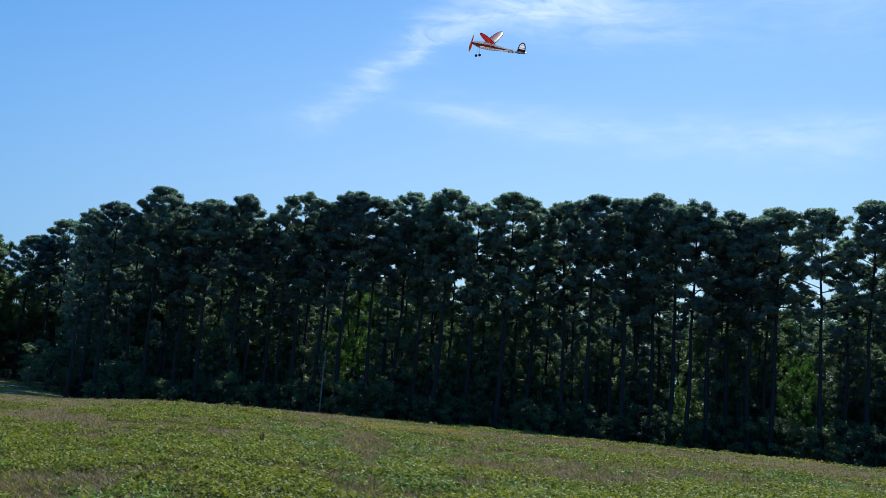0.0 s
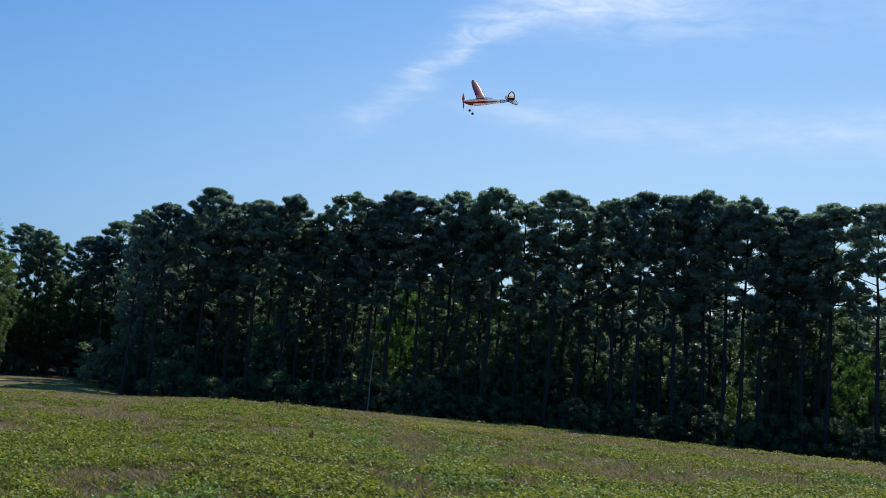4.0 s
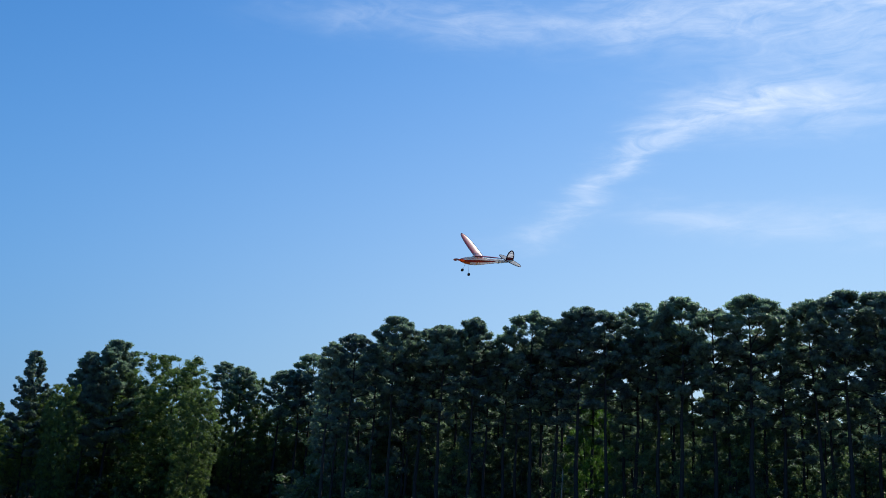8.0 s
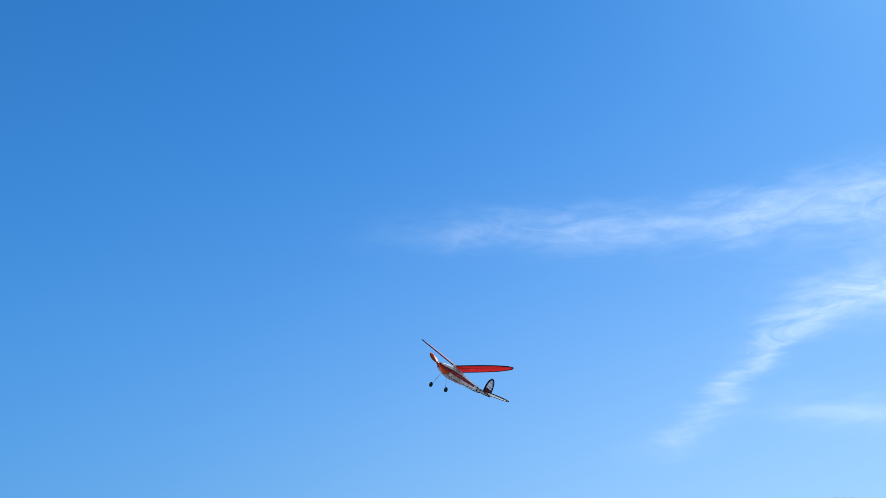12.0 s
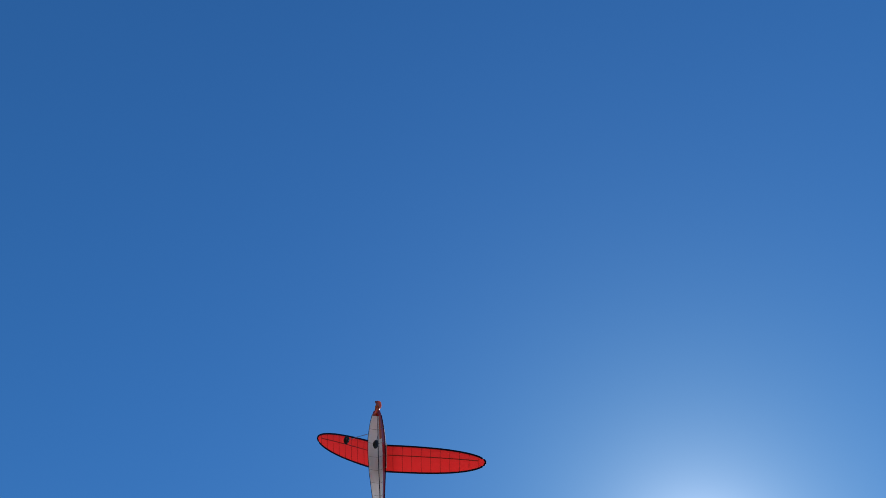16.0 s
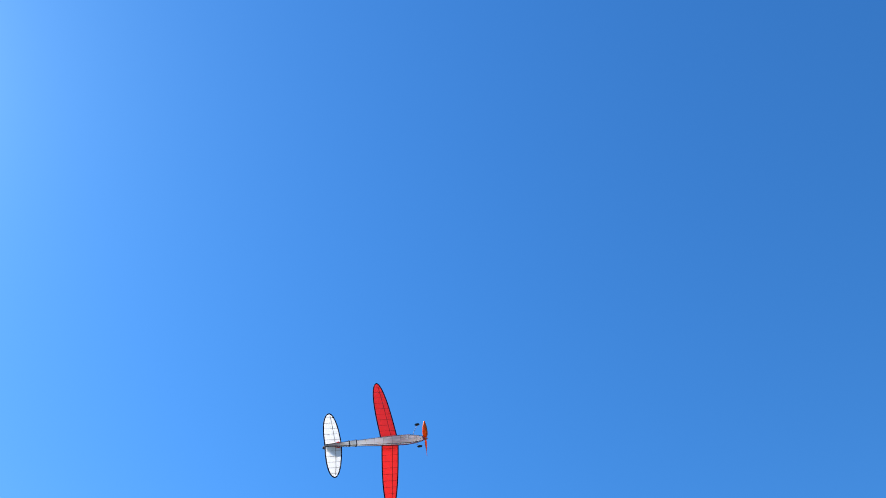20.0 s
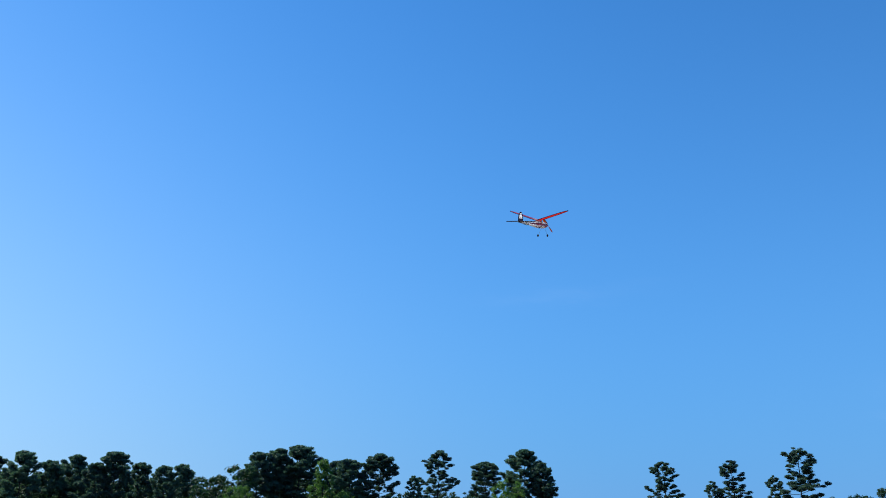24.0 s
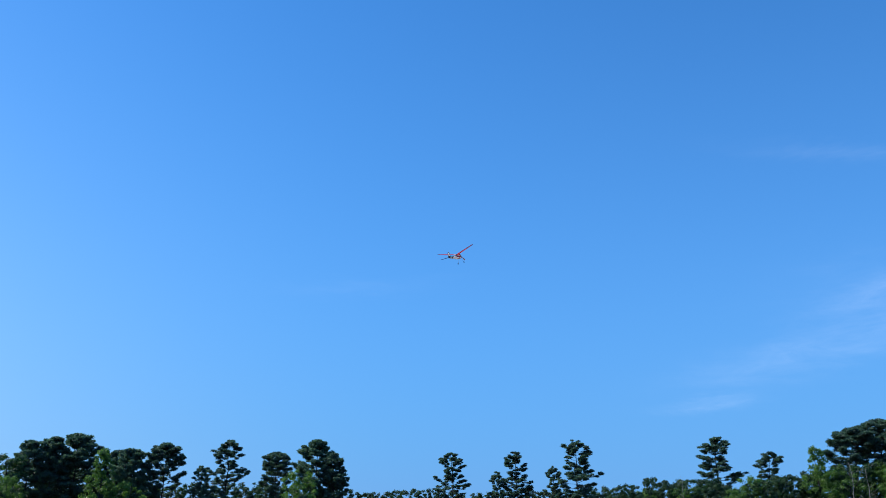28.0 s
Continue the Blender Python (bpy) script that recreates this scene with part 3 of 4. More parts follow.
def broad_variant(seed, height=9.0, width=2.4, mat="leaf", clumps=120, low=0.10, tufts=40, leaf=0.11, big=0.50, heart=0.5, peak=0.0):
    """A broadleaf tree or tall shrub, leafy from near the ground. peak: how far its top draws together to a spire."""
    rng = random.Random(seed)
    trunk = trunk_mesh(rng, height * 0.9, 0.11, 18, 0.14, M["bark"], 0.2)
    lumps = [(rng.uniform(0, 6.28), rng.uniform(0.75, 1.2)) for _ in range(3)]
    out = []
    for i in range(clumps):
        f = low + (0.94 - low) * (i + rng.random()) / clumps
        prof = math.sin(math.pi * (0.16 + 0.70 * f)) ** 0.6 * (1.0 - peak * f ** 1.5)
        a = rng.uniform(0, 2 * math.pi)
        prof *= 1.0 + 0.16 * sum(math.sin(k * a + f * 7.0 * s + o) for k, (o, s) in enumerate(lumps, 1)) / 1.5
        r = width * prof * rng.random() ** 0.42
        s = rng.uniform(0.6, 1.25) * big
        out.append((r * math.cos(a), r * math.sin(a), min(height * f, height - s * 0.8), s * 1.05, s * 0.72))
    return trunk, crown_mesh(seed, out, M[mat], tufts, leaf, 0.42, heart, 0.9, 0.7)


PINES = [conifer(100 + i, width=2.05 + 0.14 * (i % 4), clear=0.43 + 0.06 * (i % 3), limbs=32, twigs=8, crowd=0.62, pad=0.28, flat=0.80, size=0.115, cap=0.85) for i in range(8)]
BACKS = [conifer(120 + i, width=2.0, clear=0.30, limbs=34, tufts=60, size=0.15, pad=0.34) for i in range(4)]
LONE = [conifer(140 + i, clear=0.34, width=2.9 + 0.25 * i, limbs=44, shape="layer", pad=0.34, flat=0.58, twigs=9, steep=24.0, tufts=90, size=0.14, lean=0.2, crowd=0.9, mat="shaded_pine") for i in range(4)]
CONES = [conifer(150 + i, clear=0.24, width=4.1, limbs=66, shape="cone", pad=0.36, flat=0.62, twigs=13, steep=28.0, tufts=60, size=0.15, crowd=0.85) for i in range(2)]
ROUNDS = [conifer(160 + i, clear=0.28, width=3.3 + 0.3 * (i % 2), limbs=64, shape="round", pad=0.34, flat=0.70, twigs=13, steep=44.0, tufts=70, size=0.15, crowd=0.75) for i in range(4)]
FULL = [conifer(170 + i, clear=0.28, width=3.3 + 0.3 * (i % 2), limbs=56, shape="round", pad=0.36, flat=0.70, twigs=12, steep=44.0, tufts=70, size=0.15, crowd=0.75, mat="shaded_pine") for i in range(4)]
OPENS = [conifer(165 + i, clear=0.44, width=3.1, limbs=46, shape="dome", pad=0.36, flat=0.62, twigs=11, steep=46.0, tufts=80, size=0.14, lean=0.28, crowd=0.7, mat="shaded_pine") for i in range(3)]
FARS = [broad_variant(180 + i, width=2.6, mat="shaded_leaf", low=0.22, tufts=26, leaf=0.13, big=0.48, heart=0.6) for i in range(4)]
LEFTS = [broad_variant(190 + i, height=16.0, width=4.2, mat="lit_leaf", clumps=620, tufts=40, leaf=0.12, low=0.04, big=0.48, heart=0.55) for i in range(3)]
SPIRES = [broad_variant(175 + i, width=2.3, mat="bright", clumps=120, low=0.1, tufts=30, leaf=0.12, big=0.42, peak=0.75) for i in range(2)]
BROADS = [broad_variant(200 + i) for i in range(4)]
YOUNG = [broad_variant(230 + i, mat="bright") for i in range(2)]
BRUSH = [broad_variant(260 + i, height=3.2, width=1.6, clumps=34, low=0.05, leaf=0.09, tufts=50, big=0.42) for i in range(3)]

PINE_LABEL = "tall dark green pine with bare lower trunk at the wood's edge"


def plant(kind, az, dist, top, rng, name="pine_tree", label=PINE_LABEL, category="tree", group="pines of the wood", base_h=16.0, fat=1.0):
    """A tree az degrees to the left at dist metres, its tip at top degrees above eye level."""
    x, y = -dist * math.sin(radians(az)), dist * math.cos(radians(az))
    z = ground_z(x, y) - 0.05
    h = EYE[2] + dist * math.tan(radians(top)) - z
    s = h / base_h
    trunk, crown = kind
    return make_tree(name, label, category, trunk, crown, pose(x, y, z, rng.uniform(-1.2, 1.2), rng.uniform(-1.2, 1.2), rng.uniform(0, 360)),
                     (s * fat * rng.uniform(0.92, 1.1), s * fat * rng.uniform(0.92, 1.1), s), group)


def skyline(az, knots):
    """Height angle of the wood's top at az, between knots."""
    for (a0, e0), (a1, e1) in zip(knots, knots[1:]):
        if a0 >= az >= a1:
            return e0 + (e1 - e0) * (a0 - az) / (a0 - a1)
    return knots[0][1] if az > knots[0][0] else knots[-1][1]


WOOD_DIST = 70.0
# tips of the pines of the front row: az, height angle
TIPS = [(22.5, 8.1), (21.0, 8.8), (18.3, 10.0), (16.6, 9.3), (15.2, 9.6), (13.5, 10.2), (11.3, 9.3), (9.5, 10.7), (8.1, 10.2), (6.6, 11.1),
        (4.9, 10.9), (3.2, 11.4), (1.9, 10.9), (0.5, 11.8), (-1.6, 11.0), (-3.5, 11.9), (-5.4, 11.0), (-7.5, 11.5), (-9.1, 11.9), (-11.4, 11.9),
        (-13.0, 12.2), (-14.1, 11.5), (-15.2, 11.8), (-16.3, 10.9), (-17.4, 11.3), (-18.7, 10.9), (-20.0, 11.5), (-22.8, 11.5), (-25.2, 11.9), (-27.6, 11.6), (-30.0, 11.8), (-32.5, 11.6)]
LEFT_TIPS = [(39.6, 6.1, "cone", 0.72), (35.3, 7.1, "round", 1.0), (36.6, 6.3, "round", 0.8), (32.0, 6.9, "broad", 1.1), (30.4, 5.0, "flank", 0.75), (29.0, 6.4, "back", 1.2),
             (28.0, 6.2, "pine", 1.2), (27.3, 5.9, "broad", 0.7), (25.4, 6.1, "pine", 1.2), (24.2, 6.0, "pine", 1.2), (23.6, 7.3, "pine", 1.2), (41.8, 3.2, "broad", 0.8), (43.5, 2.5, "broad", 0.8),
             (45.5, 2.5, "broad", 0.8), (48.0, 2.5, "pine", 1.2), (37.8, 4.6, "broad", 0.6)]


# sunlit young trees standing in clearings of the wood: az, distance, height angle
CLEARINGS = [(5.9, 74.0, 5.4), (-21.4, 72.6, 3.1), (-14.8, 72.5, 0.6)]


def shades_clearing(az, dist):
    """Whether a tree there would keep the sun from one of the clearings."""
    x, y = -dist * math.sin(radians(az)), dist * math.cos(radians(az))
    sx, sy = -math.sin(radians(SUN_AZ)), math.cos(radians(SUN_AZ))
    for ca, cd, _ in CLEARINGS:
        dx, dy = x + cd * math.sin(radians(ca)), y - cd * math.cos(radians(ca))
        along, across = dx * sx + dy * sy, dx * sy - dy * sx
        if -1.5 < along < 8.5 and abs(across) < 1.8:
            return True
    return False


def build_wood():
    rng = random.Random(31)
    for i, (az, el) in enumerate(TIPS):
        plant(PINES[i % 8], az, WOOD_DIST + rng.uniform(-1.0, 2.0), el + 0.1, rng, fat=1.08)
    knots = TIPS
    # lower pines that fill the front row
    for (a0, _), (a1, _) in zip(TIPS, TIPS[1:]):
        az = (a0 + a1) / 2 + rng.uniform(-0.3, 0.3)
        if az < -12 and any(abs(az - c[0]) < 1.0 for c in CLEARINGS):
            continue
        plant(PINES[rng.randrange(8)], az, WOOD_DIST + rng.uniform(2.0, 4.5), skyline(az, knots) - rng.uniform(0.6, 1.7) - 0.8 * ease(-az, -9.0, 0.0), rng)
    # pines behind the front row
    for row in range(2):
        az = 22.4 - row * 0.7
        while az > -33:
            top = skyline(az, knots) - rng.uniform(1.4, 3.6) - 0.30 * row - 2.2 * ease(-az, -10.0, 2.0)
            d = WOOD_DIST + 5.0 + 7.0 * row + rng.uniform(-2, 2)
            if not shades_clearing(az, d):
                plant(BACKS[rng.randrange(4)], az, d, top, rng)
            az -= rng.uniform(1.8, 2.8)
    # deeper pines, mostly hidden, added to shade the wood, taller at its left end
    for d0, off, last in ((95.0, 0.0, -35.0), (88.0, 0.0, 13.0), (82.0, 0.6, 15.0)):
        az = 22.6 - off
        while az > last:
            plant(BACKS[rng.randrange(4)], az, d0 + rng.uniform(-2, 2), skyline(az, knots) - rng.uniform(2.2, 4.4) - 1.9 * ease(-az, -10.0, 2.0) + 2.0 * ease(az, 12.0, 17.0), rng)
            az -= rng.uniform(2.2, 3.4)
    # broadleaf trees under the pines
    for row in range(3):
        az = 22.4 - row * 0.6
        while az > -33:
            d = WOOD_DIST + 3.5 + 6 * row + rng.uniform(-1.5, 1.5)
            top = rng.uniform(2.0, 5.2) + 0.8 * row
            if not shades_clearing(az, d) and (row or az < 17.5):
                plant(BROADS[rng.randrange(4)], az, d, top, rng, "broadleaf_tree",
                      "dark green broadleaf tree growing under the pines", "tree", "broadleaf trees of the wood", 9.0, 0.85)
            az -= rng.uniform(1.5, 2.5)
    for i, (az, d, el) in enumerate(CLEARINGS):
        plant(YOUNG[i % 2], az, d, el, rng, "young_tree", "young tree with sunlit light green leaves in a clearing", "tree", "young trees of the wood", 9.0, 0.62)
    az = 50.0
    while az > -33:
        plant(BRUSH[rng.randrange(3)], az, (93.0 if az > 30 else 90.0 if az > 22.2 else WOOD_DIST) - 0.6 + rng.uniform(-0.6, 1.0), rng.uniform(-1.7, -0.6), rng, "shrub",
              "low dark green shrub along the edge of the wood", "shrub", "shrubs along the wood", 3.2, 1.0)
        az -= rng.uniform(1.0, 1.8)
    for row in range(3):
        az = 52.0
        while az > -33:
            plant(BRUSH[rng.randrange(3)], az, (97 if az > 24.5 else WOOD_DIST) + 5 + 8 * row + rng.uniform(-1, 1), rng.uniform(-0.4, 1.2), rng, "shrub",
                  "dark green undergrowth shrub inside the wood", "shrub", "undergrowth of the wood", 3.2, 1.1)
            az -= rng.uniform(1.4, 2.2)
    for row in range(2):
        az = 53.0 if row else 26.0
        while az > -34:
            d = 130 + rng.uniform(-3, 3) if az > 26 else 100 + 9 * row + rng.uniform(-3, 3)
            plant(BROADS[rng.randrange(4)], az, d, rng.uniform(2.2, 3.4) if az > 26 else rng.uniform(4.0, 5.4), rng, "broadleaf_tree",
                  "dark green broadleaf tree deep in the wood", "tree", "broadleaf trees of the wood", 9.0, 1.1)
            az -= rng.uniform(1.9, 2.5)
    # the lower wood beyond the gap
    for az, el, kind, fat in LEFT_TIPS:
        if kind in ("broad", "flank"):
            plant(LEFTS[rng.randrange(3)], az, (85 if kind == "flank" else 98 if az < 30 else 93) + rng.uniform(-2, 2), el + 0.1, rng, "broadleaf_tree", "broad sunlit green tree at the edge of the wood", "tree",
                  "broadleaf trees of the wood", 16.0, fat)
        else:
            models = {"pine": PINES, "back": PINES, "round": ROUNDS, "cone": CONES}[kind]
            plant(models[rng.randrange(len(models))], az, (101 if kind == "back" else 96 if az < 28.5 else 95) + rng.uniform(-2, 2), el + 0.1, rng, fat=fat)
    # low trees close the corner behind the pines
    for row in range(2):
        az = 31.0 - 0.4 * row
        while az > 22.5:
            plant(BROADS[rng.randrange(4)], az, 100 + 5 * row + rng.uniform(-1, 1), rng.uniform(2.2, 3.4), rng, "broadleaf_tree",
                  "dark green broadleaf tree in the corner of the wood", "tree", "broadleaf trees of the wood", 9.0, 0.9)
            az -= rng.uniform(1.0, 1.5)
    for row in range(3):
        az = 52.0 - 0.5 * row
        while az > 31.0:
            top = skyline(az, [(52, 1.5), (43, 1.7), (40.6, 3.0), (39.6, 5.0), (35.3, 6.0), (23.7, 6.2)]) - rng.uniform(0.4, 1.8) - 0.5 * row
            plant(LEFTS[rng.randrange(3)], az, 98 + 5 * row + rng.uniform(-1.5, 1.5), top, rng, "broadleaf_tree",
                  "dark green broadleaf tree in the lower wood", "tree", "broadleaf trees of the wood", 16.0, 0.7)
            az -= rng.uniform(1.5, 2.3)


build_wood()

FAR = 135.0


def build_far_trees():
    rng = random.Random(77)
    group = "trees beyond the open ground"
    kinds = {
        "b": (FARS, "broadleaf_tree", "round dark green broadleaf tree beyond the field", 9.0, 0.85),
        "y": (SPIRES, "young_tree", "young tree with sunlit yellow-green leaves beyond the field", 9.0, 0.8),
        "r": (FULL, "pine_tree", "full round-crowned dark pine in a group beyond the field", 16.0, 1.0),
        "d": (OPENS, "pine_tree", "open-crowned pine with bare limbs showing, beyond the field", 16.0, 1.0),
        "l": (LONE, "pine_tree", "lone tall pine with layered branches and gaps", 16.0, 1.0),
    }
    # az, height angle, kind, breadth
    for az, el, kind, fat in (
            (-60.5, 4.6, "r", 1.0), (-62.0, 4.4, "r", 1.0), (-63.3, 4.8, "r", 1.0), (-65.0, 4.3, "r", 1.0), (-66.1, 4.7, "r", 1.0), (-67.3, 4.3, "r", 0.9), (-68.4, 5.0, "d", 0.9), (-69.8, 4.4, "r", 0.9), (-71.1, 4.3, "d", 0.8),
            (-72.2, 4.4, "r", 0.9), (-74.0, 4.0, "b", 1.0), (-75.2, 4.6, "b", 1.1), (-76.6, 5.3, "r", 1.0), (-77.9, 5.5, "r", 1.0), (-79.1, 5.8, "r", 1.1), (-80.6, 5.3, "y", 1.0), (-81.4, 4.9, "r", 0.8),
            (-82.3, 5.0, "r", 1.0), (-84.0, 5.4, "d", 1.0), (-86.3, 4.1, "l", 0.8), (-87.8, 5.7, "l", 1.15), (-90.7, 5.0, "d", 1.0), (-93.0, 5.8, "r", 1.25), (-94.2, 5.0, "r", 0.9),
            (-101.7, 5.1, "l", 1.1), (-105.5, 5.1, "l", 1.1), (-104.3, 3.9, "l", 0.85), (-109.2, 5.8, "l", 1.2), (-107.9, 4.2, "l", 0.9), (-113.9, 3.6, "b", 0.7),
            (-117.6, 5.8, "l", 1.3), (-120.6, 4.8, "l", 1.1), (-123.2, 5.3, "y", 1.0), (-125.2, 6.0, "d", 1.2), (-126.8, 6.4, "d", 1.2),
            (-127.6, 5.8, "r", 1.0), (-129.4, 5.4, "r", 1.0)):
        d = FAR + (rng.uniform(-5, 5) if kind != "y" else -8)
        models, name, label, base, breadth = kinds[kind]
        plant(models[rng.randrange(len(models))], az, d, el + 0.10, rng, name, label, "tree", group, base, breadth * fat)
        if kind == "b" or (kind == "r" and az > -84):
            plant(FARS[rng.randrange(4)], az + rng.uniform(-1, 1), d + 9, el - rng.uniform(0.5, 1.1), rng, "broadleaf_tree",
                  "dark green broadleaf tree standing behind others", "tree", group, 9.0, 1.0)
    # lower sunlit trees before the round pines
    for az, el in ((-75.6, 3.6), (-82.0, 3.4), (-91.9, 4.2)):
        plant(YOUNG[rng.randrange(2)], az, FAR - 8, el, rng, "young_tree", "low bright green tree before darker pines", "tree", group, 9.0, 0.8)
    # a low distant wood, and brush before it
    az = -58.0
    while az > -134:
        top = rng.uniform(2.6, 3.2) if -115 < az < -95 else rng.uniform(3.4, 4.3) if az > -73 else rng.uniform(2.9, 3.6)
        plant(FARS[rng.randrange(4)], az, 175 + rng.uniform(-12, 12), top, rng, "broadleaf_tree", "low green tree of the distant wood", "tree", group, 9.0, 0.9)
        az -= rng.uniform(0.9, 1.4)
    az = -111.5
    while az > -132:
        top = skyline(az, [(-111.0, 2.9), (-114.0, 3.5), (-119.0, 3.4), (-124.0, 4.2), (-132.0, 4.6)]) + rng.uniform(-0.4, 0.3)
        young = rng.random() < 0.3
        plant(YOUNG[rng.randrange(2)] if young else FARS[rng.randrange(4)], az, 128 + rng.uniform(-4, 4), top - 0.1, rng, "broadleaf_tree",
              "low light green tree in the brush beyond the field" if young else "low green tree in the brush beyond the field", "tree", group, 9.0, 0.9)
        az -= rng.uniform(0.5, 0.9)
    for az, el in ((-124.9, 4.2), (-125.8, 3.9), (-115.6, 3.5)):
        rg = random.Random(int(-az * 10))
        trunk = trunk_mesh(rg, 9.0, 0.06, 34, 0.16, M["pale"], 0.35)
        x, y = -122 * math.sin(radians(az)), 122 * math.cos(radians(az))
        e = new("bare_tree")
        ob = new("trunk", trunk)
        ob.parent = e
        z = ground_z(x, y) - 0.05
        e.matrix_basis = pose(x, y, z)
        e.scale = ((EYE[2] + 122 * math.tan(radians(el)) - z) / 9.0,) * 3
        tagged(e, "bare grey dead tree among green brush", "tree", "bare trees of the brush")


build_far_trees()

# ---- the dead sapling and the sandy track at the wood's edge ----


def build_small():
    e = new("dead_sapling")
    x, y = -67.5 * math.sin(radians(7.6)), 67.5 * math.cos(radians(7.6))
    e.matrix_basis = pose(x, y, ground_z(x, y) - 0.05)
    e.scale = (1.0, 1.0, 1.09)
    bm = bmesh.new()
    tube(bm, [(0, 0, 0), (0.04, 0, 1.6), (0.02, 0.02, 3.2), (0.10, 0, 4.9)], [0.055, 0.047, 0.040, 0.026], 8)
    smooth(part("trunk", bm, M["pale"], e))
    bm = bmesh.new()
    tube(bm, [(0.10, 0, 4.85), (-0.10, 0.03, 5.15), (-0.45, 0.05, 5.2)], [0.03, 0.022, 0.01], 6)
    smooth(part("branch", bm, M["pale"], e))
    tagged(e, "thin bare pale dead sapling before the dark wood", "tree")
    verts, faces = [], []
    n = 26
    for i in range(n):
        az = 24.2 + 6.0 * i / (n - 1)
        for r in (73.0, 74.4):
            xx, yy = -r * math.sin(radians(az)), r * math.cos(radians(az))
            verts.append((xx, yy, ground_z(xx, yy) + 0.06 + 0.05 * noise.noise((xx, yy, 0))))
    for i in range(n - 1):
        faces.append((2 * i, 2 * i + 1, 2 * i + 3, 2 * i + 2))
    tagged(new("sandy_track", mesh_of("sandy_track", verts, faces, M["sand"])), "pale sandy track along the lower wood", "track", kind="structure")


build_small()

# ---- the model airplane ----


def wing_half(side, span, rise, chord, x0, z0, thick, parent, name, top, under, ribs, bulge=3.0, sweep=0.0, rib_mat="rib"):
    """A tissue-covered half wing: top and under skin, dark edging, ribs and a spar."""
    ns, nc = 16, 8
    rows = []
    for i in range(ns + 1):
        s = i / ns
        s = 1 - (1 - s) ** 1.6
        c = chord * max(0.0, 1 - s ** bulge) ** 0.5
        c = max(c, 0.004)
        rows.append((s, c))

    def at(s, c, f, up):
        y = side * span * s
        z = z0 + rise * s
        zz = thick * (4 * f * (1 - f)) ** 0.6 * (c / chord)
        return (x0 + sweep * s + c * 0.45 - c * f, y, z + (zz if up else -zz * 0.25))

    bm = bmesh.new()
    for up in (True, False):
        grid = [[bm.verts.new(at(s, c, k / nc, up)) for k in range(nc + 1)] for s, c in rows]
        for a, b in zip(grid, grid[1:]):
            for k in range(nc):
                q = (a[k], a[k + 1], b[k + 1], b[k])
                f = bm.faces.new(q if (up == (side < 0)) else q[::-1])
                f.material_index = 0 if up else 1
                f.smooth = True
    panel = part(name, bm, [top, under], parent)
    bm = bmesh.new()
    path = [at(s, c, 0, True) for s, c in rows] + [at(s, c, 1, True) for s, c in rows[::-1]]
    tube(bm, path, [0.0047] * len(path), 6)
    smooth(part("edging", bm, M["edge"], panel, "dark navy edging"))
    for i in range(1, ribs + 1):
        s = i / (ribs + 0.7)
        c = chord * (1 - s ** bulge) ** 0.5
        bm = bmesh.new()
        top_pts = [Vector(at(s, c, k / 6, True)) - Vector((0, 0, 0.0012)) for k in range(7)]
        low_pts = [Vector(at(s, c, k / 6, False)) - Vector((0, 0, 0.0008)) for k in range(7)]
        w = Vector((0, 0.0009, 0))
        loops = [[bm.verts.new(p + d) for p in top_pts + low_pts[::-1]] for d in (-w, w)]
        n = len(loops[0])
        for k in range(n):
            bm.faces.new((loops[0][k], loops[0][(k + 1) % n], loops[1][(k + 1) % n], loops[1][k]))
        part("rib", bm, M[rib_mat], panel)
    bm = bmesh.new()
    pts = [Vector(at(s, chord * max(0.02, 1 - s ** bulge) ** 0.5, 0.36, False)) + Vector((0, 0, 0.0005)) for s in (0.02, 0.25, 0.5, 0.75, 0.93)]
    tube(bm, pts, [0.0022] * 5, 5)
    part("spar", bm, M[rib_mat], panel)
    return panel


